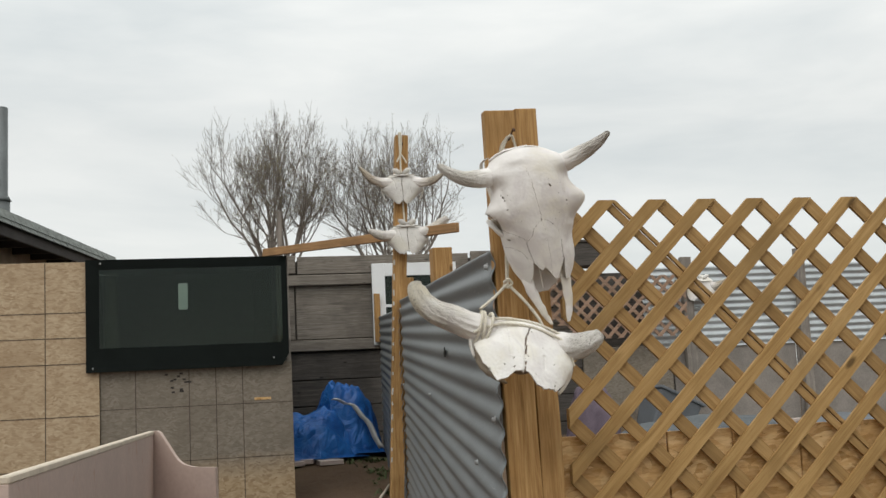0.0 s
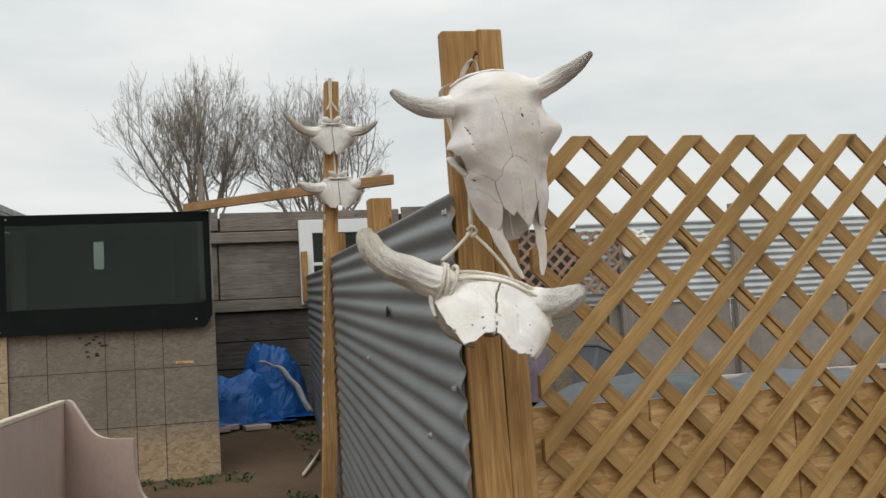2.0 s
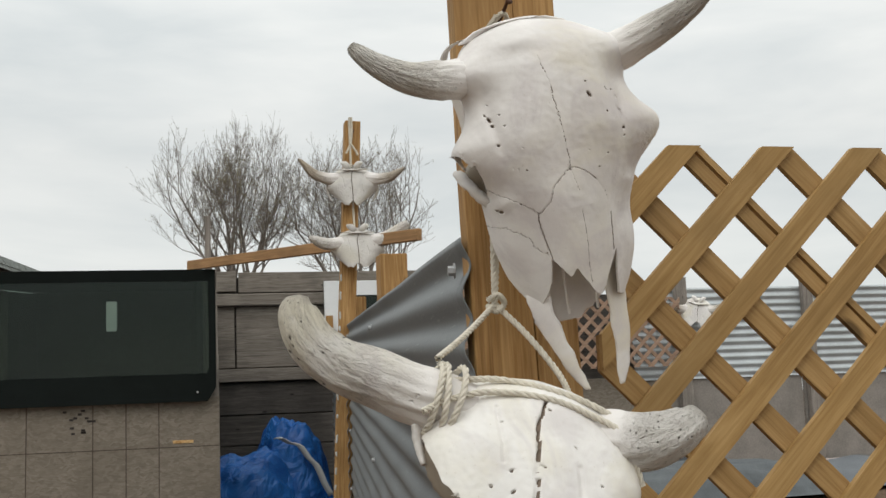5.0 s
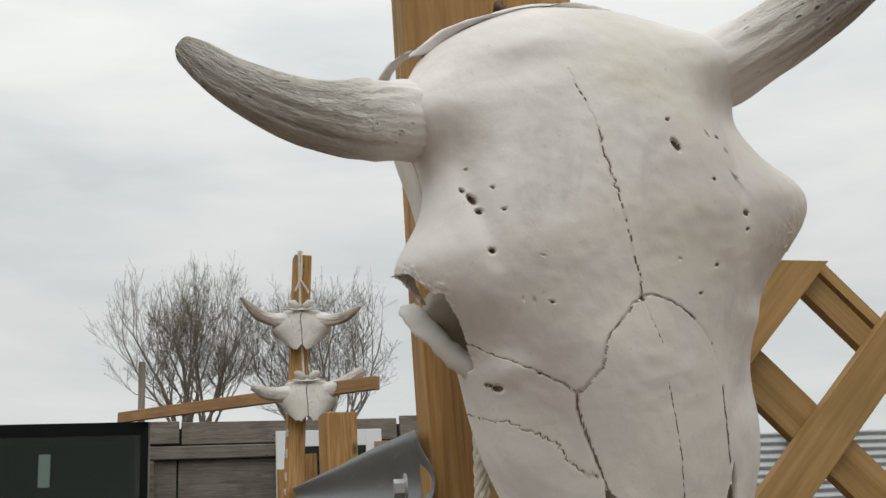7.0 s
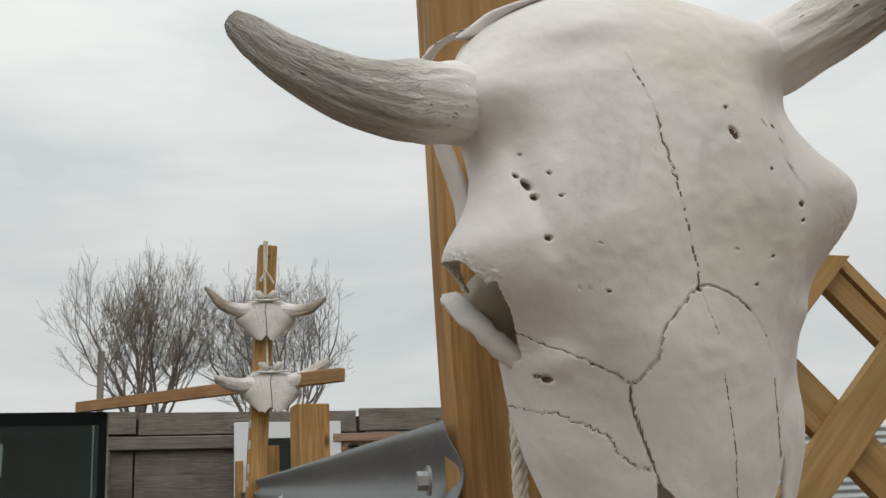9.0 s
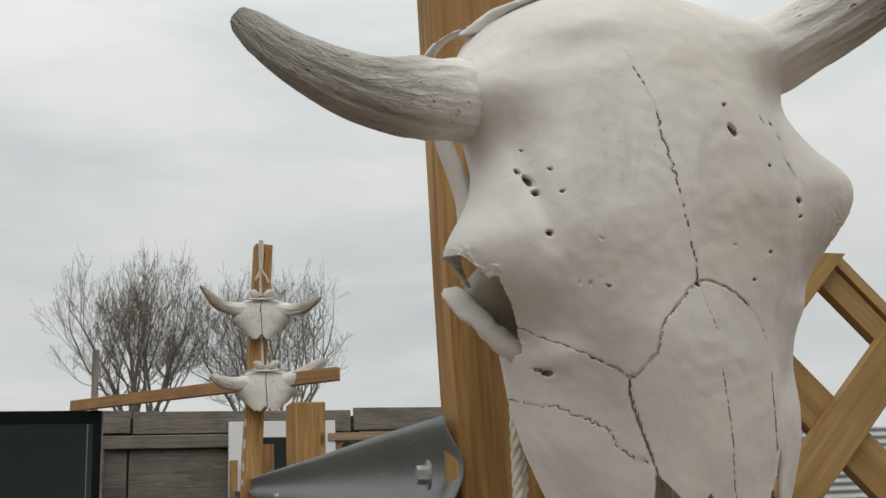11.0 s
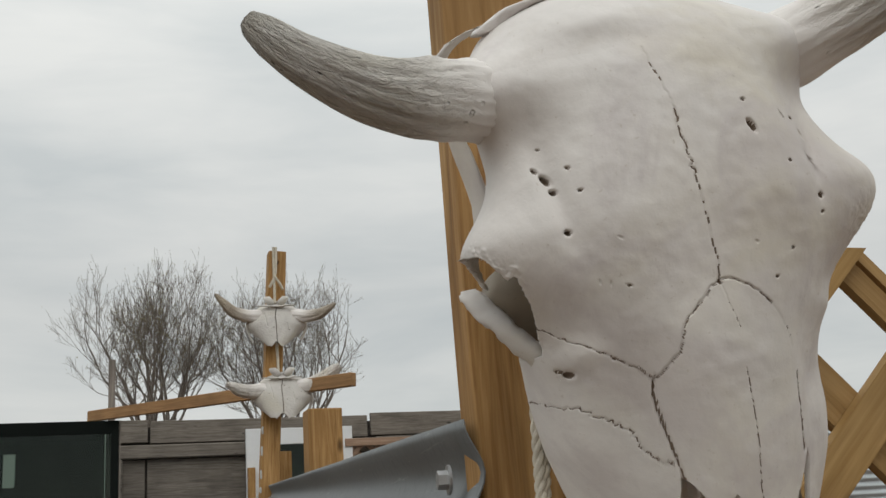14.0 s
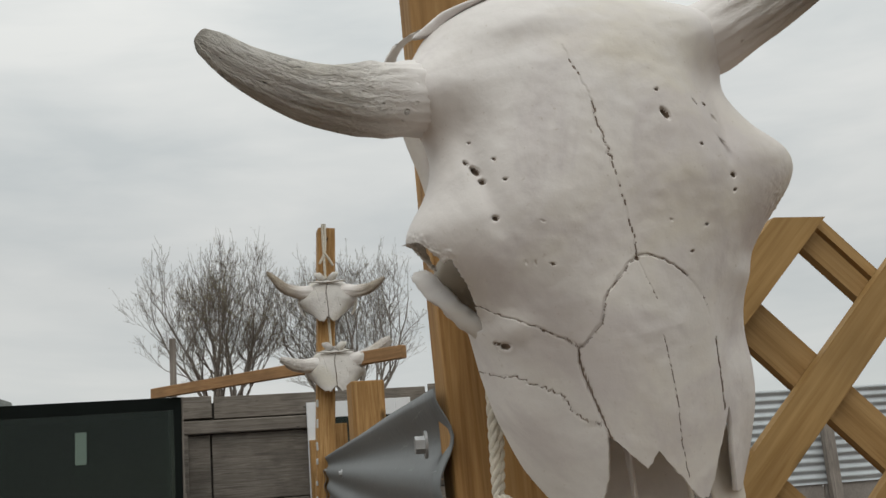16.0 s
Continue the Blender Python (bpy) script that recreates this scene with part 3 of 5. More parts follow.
build_bar()


# ---- board wall with the tinted window ----
def build_board_wall():
    w = thing("wall_north", "strand board shed wall, greyed and partly fresh tan, with printed grid lines", "wall", kind="structure")
    z0 = 0.66
    part("sheet", span(-3.60, -1.722, 6.085, 6.103, z0, 2.652, 0.002), M_OSB_PALE, w, "pale tan strand board sheet")
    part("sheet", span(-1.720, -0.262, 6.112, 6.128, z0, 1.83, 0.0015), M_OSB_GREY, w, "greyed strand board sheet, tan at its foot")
    # printed layout lines stand as thin ink strips
    for x in (-2.114, -2.62, -3.1):
        part("layout_line", span(x - 0.0032, x + 0.0032, 6.0835, 6.0855, z0, 2.65, 0), M_INK, w)
    for z in (2.262, 2.070, 1.872, 1.474, 1.08):
        part("layout_line", span(-3.6, -1.724, 6.0835, 6.0855, z - 0.0032, z + 0.0032, 0), M_INK, w)
    for x in (-1.458, -1.056, -0.852, -0.647):
        part("layout_line", span(x - 0.0032, x + 0.0032, 6.1105, 6.1125, z0, 1.83, 0), M_INK, w)
    for z in (1.512, 1.098):
        part("layout_line", span(-1.72, -0.264, 6.1105, 6.1125, z - 0.0028, z + 0.0028, 0), M_INK, w)
    part("flake", span(-0.56, -0.43, 6.108, 6.1125, 1.535, 1.555, 0.001), M_OSB, w, "loose pale wood flake", pose(0, 0, 0, 0, 0, 0))
    part("stud", span(-0.345, -0.305, 6.135, 6.175, 0.68, 3.035), M_GREYPOST, w, "weathered grey upright batten")
    part("edge_post", span(-0.300, -0.262, 6.135, 6.20, 0.68, 2.10), M_GREYPOST, w)
    rng = random.Random(3)
    for k in range(14):
        x, z = -1.13 + rng.uniform(-0.10, 0.08), 1.72 + rng.uniform(-0.10, 0.07)
        part("chip", span(x - 0.012, x + 0.012, 6.1095, 6.1125, z - 0.007, z + 0.007, 0), M_FASCIA, w)


build_board_wall()


def build_tinted_window():
    p = thing("window_1", "dark tinted vehicle window with a black frame, fixed to board wall", "window", kind="structure")
    x0, x1, z0, z1, c = -1.815, -0.282, 1.800, 2.662, 0.055
    # frame with one cut-off lower corner
    b = bmesh.new()
    outer = [(x0, z0), (x1 - c, z0), (x1, z0 + c * 1.6), (x1, z1), (x0, z1)]
    fl, fr, ft, fb = 0.10, 0.045, 0.075, 0.18
    inner = [(x0 + fl, z0 + fb), (x1 - fr - 0.02, z0 + fb), (x1 - fr, z0 + fb + 0.03), (x1 - fr, z1 - ft), (x0 + fl, z1 - ft)]
    rings = []
    for ring, y in ((outer, 6.050), (inner, 6.056), (inner, 6.078), (outer, 6.082)):
        rings.append([b.verts.new((x, y, z)) for x, z in ring])
    for r0, r1 in zip(rings, rings[1:] + rings[:1]):
        for k in range(5):
            b.faces.new((r0[k], r0[(k + 1) % 5], r1[(k + 1) % 5], r1[k]))
    bmesh.ops.recalc_face_normals(b, faces=b.faces[:])
    part("window_frame", b, M_BLACK, p)
    g = part("pane", span(x0 + fl - 0.01, x1 - fr + 0.01, 6.064, 6.070, z0 + fb - 0.01, z1 - ft + 0.01, 0), M_GLASS, p)
    g.visible_shadow = False
    for x, z in ((x0 + 0.11, z1 - 0.03), (x0 + 0.05, z0 + 0.03), (x1 - 0.12, z0 + 0.06)):
        part("screw", box_bm(0.012, 0.008, 0.012, 0.003), M_BOLT, p, "", pose(x, 6.048, z))
    part("edge_strip", span(x1 + 0.001, x1 + 0.012, 6.055, 6.08, z0 + 0.2, z1, 0.001), M_GREYPOST, p, "bare grey edge strip")


build_tinted_window()


def build_shed():
    # added enclosure that keeps the pane dark; the rear slot makes its bright mark
    s = thing("wall_shed", "added dark shed enclosure behind the tinted window", "shed", kind="structure")
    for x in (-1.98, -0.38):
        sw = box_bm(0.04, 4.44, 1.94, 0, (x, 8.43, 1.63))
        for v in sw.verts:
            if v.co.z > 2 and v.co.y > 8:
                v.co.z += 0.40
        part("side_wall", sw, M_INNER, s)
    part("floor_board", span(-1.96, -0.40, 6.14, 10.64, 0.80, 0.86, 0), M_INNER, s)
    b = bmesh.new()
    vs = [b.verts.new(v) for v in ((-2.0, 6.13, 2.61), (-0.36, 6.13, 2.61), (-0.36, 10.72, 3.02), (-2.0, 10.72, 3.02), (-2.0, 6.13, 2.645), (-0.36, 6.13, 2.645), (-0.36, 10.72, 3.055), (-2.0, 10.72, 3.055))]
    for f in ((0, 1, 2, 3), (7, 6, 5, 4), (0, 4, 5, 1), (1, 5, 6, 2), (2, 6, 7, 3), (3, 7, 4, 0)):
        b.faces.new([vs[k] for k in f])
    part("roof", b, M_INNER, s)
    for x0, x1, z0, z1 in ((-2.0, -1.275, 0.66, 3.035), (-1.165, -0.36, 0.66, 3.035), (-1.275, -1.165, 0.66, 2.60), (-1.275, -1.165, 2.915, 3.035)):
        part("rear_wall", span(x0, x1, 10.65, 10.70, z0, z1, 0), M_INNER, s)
    # added header stops light leaking in under the roof edge
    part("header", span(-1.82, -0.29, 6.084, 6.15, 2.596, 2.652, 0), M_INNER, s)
    # added batten gives the pane its paler band
    part("side_batten", span(-1.70, -1.60, 6.24, 6.28, 0.9, 2.56, 0.002), M_GREYPOST, s)


build_shed()


# ---- weathered back wall ----
def build_back_wall():
    w = thing("wall_back", "tall weathered grey timber plank wall closing the yard", "wall", kind="structure")
    for x0, x1, z0, z1 in ((-0.35, -0.02, 2.80, 2.985), (0.0, 1.83, 2.79, 2.975), (1.86, 3.05, 2.80, 2.995)):
        part("plank", span(x0, x1, 8.80, 8.84, z0, z1, 0.005), M_GREYWOOD, w)
    part("rail", span(-0.35, 3.05, 8.74, 8.80, 2.665, 2.775, 0.008), M_GREYWOOD, w, "projecting weathered rail")
    part("panel", span(-0.35, -0.04, 8.80, 8.83, 2.11, 2.66, 0.004), M_GREYWOOD, w)
    part("panel", span(-0.025, 1.9, 8.80, 8.83, 2.11, 2.66, 0.004), M_GREYWOOD, w, "wide greyed plywood panel")
    part("panel", span(1.905, 3.05, 8.80, 8.83, 2.11, 2.79, 0.004), M_GREYWOOD, w)
    part("ledger", span(-0.35, 3.05, 8.76, 8.82, 1.985, 2.10, 0.006), M_GREYWOOD, w)
    z = 0.86
    for h in (0.27, 0.29, 0.27, 0.29):
        part("plank", span(-0.35, 3.05, 8.81, 8.85, z, z + h - 0.008, 0.005), M_DARKWOOD, w)
        z += h
    part("backing", span(-0.35, 3.05, 8.855, 8.875, 0.86, 2.93, 0), M_DARKWOOD, w)
    part("batten", span(-0.30, -0.22, 8.74, 8.80, 0.9, 2.66), M_GREYWOOD, w)


build_back_wall()


def build_white_frame():
    p = thing("window_sash", "white painted window sash leaning on the plank wall", "window sash")
    x0, x1, z1, z0, b = 0.765, 1.665, 2.872, 2.02, 0.135
    part("stile", span(x0, x0 + b, 8.68, 8.725, z0, z1), M_WHITE, p)
    part("stile", span(x1 - b, x1, 8.68, 8.725, z0, z1), M_WHITE, p)
    part("rail", span(x0 + b, x1 - b, 8.682, 8.723, z1 - b, z1), M_WHITE, p)
    part("rail", span(x0 + b, x1 - b, 8.682, 8.723, z0, z0 + b), M_WHITE, p)
    part("muntin", span(x0 + b, x1 - b, 8.688, 8.716, 2.41, 2.44), M_WHITE, p)
    g = part("pane", span(x0 + b, x1 - b, 8.70, 8.704, z0 + b, z1 - b, 0), M_GLASS, p)
    q = thing("timber_offcut", "short fresh sawn timber offcut beside the white sash", "timber", pose(0.80, 8.64, 2.05))
    part("timber", rough_timber(0.06, 0.05, 0.50, 3), M_POST, q)


build_white_frame()
build_lattice("small_lattice", "small reddish wooden lattice fixed on the plank wall", (1.7, 2.5), 1.63, 2.9, 2.15, 2.72, 0.16, 0.019, 0.012, (M_REDLATH, M_REDLATH), pose(0, 8.70, 0))
tagged(part("lattice_rail", span(1.60, 2.92, 8.665, 8.70, 2.70, 2.765), M_REDLATH), "reddish timber cap rail of the small lattice", "rail")


# ---- yard behind the lattice ----
def build_right_side():
    w = thing("wall_east", "pale corrugated metal sheets over grey board wall", "wall", kind="structure")
    me = corrugated(3.4, 0.90, 0.075, 0.010, 0.0, 3, 0.006)
    for x in (3.78, 7.10):
        ob = part("sheet", me, M_ZINC2, w, "", pose(x, 8.78, 1.862, 0, 0, 0))
    x = 3.06
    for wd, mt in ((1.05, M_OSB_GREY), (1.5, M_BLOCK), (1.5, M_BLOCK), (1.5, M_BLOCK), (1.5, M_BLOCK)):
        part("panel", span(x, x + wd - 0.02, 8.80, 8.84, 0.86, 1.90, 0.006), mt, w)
        x += wd
    part("backing", span(2.80, 4.25, 8.86, 8.89, 0.86, 2.72, 0), M_DARKWOOD, w)
    part("post", span(5.62, 5.73, 8.70, 8.77, 0.9, 2.93), M_GREYPOST, w)
    part("post", span(4.22, 4.34, 8.68, 8.75, 0.9, 2.86), M_GREYPOST, w)
    part("ledge", span(4.15, 9.5, 8.45, 8.72, 0.985, 1.03), M_SLAB, w, "pale timber ledge")
    part("ledge_board", span(4.3, 9.5, 8.46, 8.49, 0.88, 0.97), M_GREYWOOD, w)
    build_lattice("background_lattice", "faded pink-brown lattice screen on the far wall", (3.0, 2.3), 2.85, 4.22, 1.99, 2.66, 0.148, 0.017, 0.012, (M_REDLATH, M_REDLATH), pose(0, 8.60, 0))
    ds = thing("dark_crate", "dark grey weathered crate on top of the wall", "crate", pose(3.12, 8.86, 2.79))
    part("body", box_bm(0.36, 0.3, 0.26, 0.01, (0, 0, 0.13)), M_DARKWOOD, ds)
    part("lid", box_bm(0.40, 0.34, 0.03, 0.006, (0, 0, 0.275)), M_DARKWOOD, ds)


build_right_side()


def folds(name, label, cat, material, m, sx, sy, sz, seed, amp=0.25, n=44, whole=None):
    """A crumpled heap of cloth draped to the ground."""
    verts = []
    for j in range(n + 1):
        for i in range(n + 1):
            u, v = i / n * 2 - 1, j / n * 2 - 1
            r = math.sqrt(min(1.0, u * u + v * v))
            h = max(0.0, 1 - r ** 2.8)
            q = Vector((u * 2.0 + seed, v * 2.0, seed * 0.7))
            soft = noise.noise(q * 0.9) + 0.55 * noise.noise(q * 2.1 + Vector((3, 1, 0)))
            fold = math.sin(9.0 * (v * 0.8 + 0.5 * h + 0.35 * u) + 4.5 * noise.noise(q * 0.8) + seed) + 0.6 * math.sin(21 * (0.7 * h - 0.4 * u + 0.5 * v) + 6 * noise.noise(q * 1.2))
            z = h * (1 + amp * 0.55 * soft) + amp * 0.16 * fold * min(1.0, h * 2.2) * (1.2 - h) - amp * 0.16 * (abs(noise.noise(q * 1.7)) + 0.6 * abs(noise.noise(q * 3.6 + Vector((2, 7, 0))))) * min(1.0, h * 2)
            verts.append((u * sx * (1 + 0.10 * noise.noise(q * 2)), v * sy * (1 + 0.10 * noise.noise(q * 2 + Vector((5, 1, 2)))), max(-0.02, z) * sz))
    w = n + 1
    me = mesh_of(verts, [(j * w + i, j * w + i + 1, (j + 1) * w + i + 1, (j + 1) * w + i) for j in range(n) for i in range(n)], True)
    if whole:
        part("fold", me, material, whole, "", whole.matrix_basis.inverted() @ m)
        return whole
    p = thing(name, label, cat, m)
    part("sheet", me, material, p)
    return p


tp = folds("tarpaulin", "crumpled bright blue plastic tarpaulin heaped on the ground", "tarpaulin", M_TARP, pose(0.40, 8.38, ground_z(0, 8.4) + 0.02), 0.37, 0.33, 0.72, 2.0, 0.34, 110)
folds("", "", "", M_TARP, pose(0.03, 8.18, ground_z(0, 8.2) + 0.02, 0, 0, 12), 0.47, 0.34, 0.46, 6.3, 0.36, 110, tp)
me = mesh_of(*(lambda c: ([p + Vector((dx * 0.026, dx * -0.012, 0.012 * math.sin(i * 0.9) + (0.004 if dx else 0.016))) for i, p in enumerate(c) for dx in (-1, 0, 1)],
     [(i * 3 + k, i * 3 + k + 1, i * 3 + k + 4, i * 3 + k + 3) for i in range(len(c) - 1) for k in (0, 1)]))([Vector(v) for v in spline([(-0.14, -0.27, 0.52), (0.03, -0.31, 0.46), (0.18, -0.36, 0.28), (0.30, -0.40, 0.02)], 24)]), True)
sd = part("hem", me, M_CLOTH, tp, "pale frayed hem of the tarpaulin")
sd.modifiers.new("thickness", "SOLIDIFY").thickness = 0.008
folds("purple_cloth", "faded dark purple cloth bundle against the board wall", "cloth", M_PURPLE, pose(2.95, 8.3, ground_z(0, 8.3)), 0.30, 0.3, 0.62, 5.0, 0.3)
folds("grey_tarp", "grey-blue crumpled tarp lying along the wall", "tarpaulin", plain("grey_blue_tarp", (0.10, 0.11, 0.115), 0.6), pose(3.9, 7.5, ground_z(0, 7.5)), 1.3, 0.4, 0.30, 8.0, 0.3)
folds("dark_tarp", "dark grey crumpled tarp lying below the ledge", "tarpaulin", M_GREYBIN, pose(5.6, 7.7, ground_z(0, 7.7)), 1.2, 0.4, 0.22, 11.0, 0.3)


def build_bin():
    p = thing("storage_bin", "grey plastic tub tipped on its side", "bin", pose(3.62, 8.2, ground_z(0, 8.2) - 0.02, 0, 24, 10))
    b = box_bm(0.52, 0.42, 0.46, 0.04, (0, 0, 0.27), 3)
    for v in b.verts:
        if v.co.z < 0.2:
            v.co.x *= 0.82
            v.co.y *= 0.82
    part("tub", b, M_GREYBIN, p)
    part("rim", box_bm(0.56, 0.46, 0.035, 0.012, (0, 0, 0.49), 2), M_GREYBIN, p)


build_bin()

for x, y, sx, sy, r in ((-0.16, 7.86, 0.19, 0.22, 4), (0.0, 7.98, 0.12, 0.34, -14), (0.17, 7.86, 0.23, 0.30, 6)):
    p = thing("paver", "flat pinkish paving slab lying on bare earth", "paver", pose(x, y, ground_z(x, y) + 0.004, 0, 0, r), group="loose pavers")
    part("slab", box_bm(sx, sy, 0.045, 0.005, (0, 0, 0.022)), M_SLAB, p)


stick = thing("dry_stick", "pale dry broken stick lying on weedy earth", "stick")
part("branch", tube([(0.29, 5.71, ground_z(0, 5.71) + 0.02), (0.43, 6.14, ground_z(0, 6.14) + 0.035), (0.55, 6.57, ground_z(0, 6.57) + 0.03)], [0.012, 0.011, 0.008], 8, True, False, 0.3, 4), M_PINKEDGE, stick)


# ---- pale curved-end box at the side ----
def build_trough():
    p = thing("bed_frame", "pale pink painted wooden box with a scroll-cut end", "wooden box")
    c = Vector((-1.19, 3.39, 0))
    e = Vector((-0.86, 3.10, 0))
    side = Vector((-1.375, 0.25, 0))
    ax = (e - c).normalized()
    # end panel with a swept top edge
    b = bmesh.new()
    prof = [(0.0, 1.420), (0.035, 1.421)] + [(float(q[0]), float(q[1])) for q in spline([(0.06, 1.41), (0.115, 1.345), (0.19, 1.262), (0.28, 1.232), (0.44, 1.228)], 18)]
    prof += [(0.44, 1.15)] + [(float(q[0]), float(q[1])) for q in spline([(0.445, 1.06), (0.48, 0.97), (0.56, 0.92)], 8)] + [(0.60, 0.90), (0.60, 0.45), (0.0, 0.45)]
    nrm = Vector((-ax.y, ax.x, 0))
    f0 = [b.verts.new(c + ax * s + nrm * 0.0 + Vector((0, 0, z))) for s, z in prof]
    f1 = [b.verts.new(c + ax * s + nrm * 0.020 + Vector((0, 0, z))) for s, z in prof]
    b.faces.new(f0)
    b.faces.new(f1[::-1])
    for k in range(len(prof)):
        b.faces.new((f0[k], f1[k], f1[(k + 1) % len(prof)], f0[(k + 1) % len(prof)]))
    bmesh.ops.recalc_face_normals(b, faces=b.faces[:])
    part("end_panel", b, M_PINK, p)
    d = (side - c)
    ln = d.length
    yaw = math.degrees(math.atan2(d.y, d.x))
    m = pose(c.x, c.y, 0, 0, 0, yaw)
    part("side_panel", span(0.0, ln, -0.012, 0.012, 0.45, 1.398, 0.002), M_PINK, p, "", m)
    part("top_edge", span(-0.01, ln, -0.015, 0.015, 1.398, 1.420, 0.004), M_PINKEDGE, p, "bare pale wood top edge", m)
    part("leg", span(0.0, 0.05, -0.03, 0.03, 0.22, 0.46), M_PINK, p, "", pose(c.x, c.y, 0, 0, 0, yaw))
    part("leg", span(ln - 0.05, ln, -0.03, 0.03, 0.22, 0.46), M_PINK, p, "", pose(c.x, c.y, 0, 0, 0, yaw))


build_trough()


# ---- neighbouring house ----
def build_house():
    p = thing("neighbour_house", "low house with a grey shingle roof and dark eaves", "house")
    a, b_ = Vector((-2.95, 6.9, 3.30)), Vector((-2.22, 13.2, 3.46))
    d = (b_ - a)
    yaw = math.degrees(math.atan2(d.y, d.x))
    m = Matrix.Translation(a) @ d.to_track_quat("X", "Z").to_matrix().to_4x4()
    ln = d.length
    tilt = radians(24)
    rng = random.Random(8)
    n_rows, wid = 9, 0.30
    up, out = math.sin(tilt), math.cos(tilt)
    dk = bmesh.new()
    bmesh.ops.create_cube(dk, size=1.0, matrix=Matrix.Translation((ln / 2, 1.3 * out, 1.3 * up - 0.035)) @ Matrix.Rotation(tilt, 4, "X") @ Matrix.Diagonal((ln, 2.6, 0.03, 1)))
    part("roof_deck", dk, M_FASCIA, p, "", m)
    sh = bmesh.new()
    bmesh.ops.create_cube(sh, size=1.0, matrix=Matrix.Diagonal((wid - 0.012, 0.25, 0.008, 1)))
    shm = bpy.data.meshes.new("shingle")
    sh.to_mesh(shm)
    sh.free()
    for r in range(n_rows):
        s = 0.06 + r * 0.19
        for k in range(int(ln / wid)):
            x = (k + 0.5 + (0.5 if r % 2 else 0)) * wid
            part("shingle", shm, M_SHINGLE, p, "", m @ pose(x, s * out, s * up + 0.002 + rng.uniform(0, 0.004), math.degrees(tilt) - 2.5, 0, 0))
    for r in range(2):
        for k in range(int(ln / wid)):
            part("shingle", shm, M_SHINGLE, p, "", m @ pose((k + 0.5 + 0.5 * r) * wid, -0.045 - 0.012 * r, 0.035 - 0.10 * r * 0.5, 66, 0, rng.uniform(-1, 1)) @ Matrix.Diagonal((1, 0.42, 1, 1)))
    part("fascia", span(0, ln, -0.03, -0.005, -0.17, -0.03, 0.004), M_FASCIA, p, "", m)
    for k in range(9):
        part("rafter", span(0, 0.06, -0.02, 0.45, -0.16, -0.06, 0.004), M_FASCIA, p, "", m @ pose(0.25 + k * 0.7, 0, 0, 0, 0, 0))
    part("wall", span(0.1, ln - 0.1, 0.42, 0.60, -2.9, -0.03, 0), M_STUCCO, p, "tan plastered wall", m)
    part("flue", tube([(-3.125, 10, 2.9), (-3.125, 10, 3.83), (-3.125, 10, 3.84), (-3.125, 10, 4.86), (-3.125, 10, 4.87)], [0.085, 0.085, 0.062, 0.062, 0.05], 20), M_PIPE, p, "dull steel flue pipe")
    part("flue_collar", tube([(-3.125, 10, 3.81), (-3.125, 10, 3.86)], [0.10, 0.075], 20), M_PIPE, p)


build_house()


# ---- skulls ----
def interp(x, table, col):
    """Smoothed table lookup, so that no crease shows between the rows."""
    lo, hi = min(r[0] for r in table), max(r[0] for r in table)
    g = np.linspace(lo - 0.03, hi + 0.03, 900)
    v = np.interp(g, [r[0] for r in table], [r[col] for r in table])
    k = np.exp(-(np.arange(-60, 61) * (g[1] - g[0]) / 0.0065) ** 2)
    pad = np.concatenate([np.full(60, v[0]), v, np.full(60, v[-1])])
    return np.interp(x, g, np.convolve(pad, k / k.sum(), "valid"))


# length, half width, side depth, roundness, forward offset
SKULL_TABLE = [(-0.190, 0.064, 0.075, 2.0, -0.030), (-0.155, 0.078, 0.078, 2.0, -0.021), (-0.12, 0.090, 0.084, 2.0, -0.012), (-0.09, 0.098, 0.088, 2.0, -0.006), (-0.06, 0.102, 0.090, 2.0, -0.001), (-0.035, 0.104, 0.088, 2.0, 0.003),
               (-0.018, 0.106, 0.084, 2.1, 0.005), (-0.004, 0.112, 0.078, 2.2, 0.006), (0.010, 0.121, 0.070, 2.3, 0.007), (0.024, 0.132, 0.062, 2.4, 0.008), (0.036, 0.138, 0.056, 2.4, 0.009), (0.048, 0.138, 0.054, 2.4, 0.010),
               (0.058, 0.131, 0.055, 2.3, 0.010), (0.068, 0.121, 0.058, 2.3, 0.010), (0.080, 0.113, 0.060, 2.3, 0.010), (0.095, 0.107, 0.064, 2.3, 0.009), (0.115, 0.106, 0.068, 2.3, 0.006), (0.140, 0.106, 0.070, 2.3, 0.0),
               (0.160, 0.101, 0.068, 2.3, -0.008), (0.176, 0.090, 0.062, 2.2, -0.018), (0.190, 0.075, 0.054, 2.1, -0.030), (0.199, 0.055, 0.042, 2.0, -0.045), (0.204, 0.030, 0.028, 2.0, -0.060)]


def sigmoid(v):
    return 1 / (1 + np.exp(-np.clip(v, -40, 40)))


def polyline_dist(a, b, line):
    best = np.full(a.shape, 9.0)
    for (x0, y0), (x1, y1) in zip(line, line[1:]):
        dx, dy = x1 - x0, y1 - y0
        t = np.clip(((a - x0) * dx + (b - y0) * dy) / (dx * dx + dy * dy + 1e-12), 0, 1)
        best = np.minimum(best, np.hypot(a - x0 - t * dx, b - y0 - t * dy))
    return best


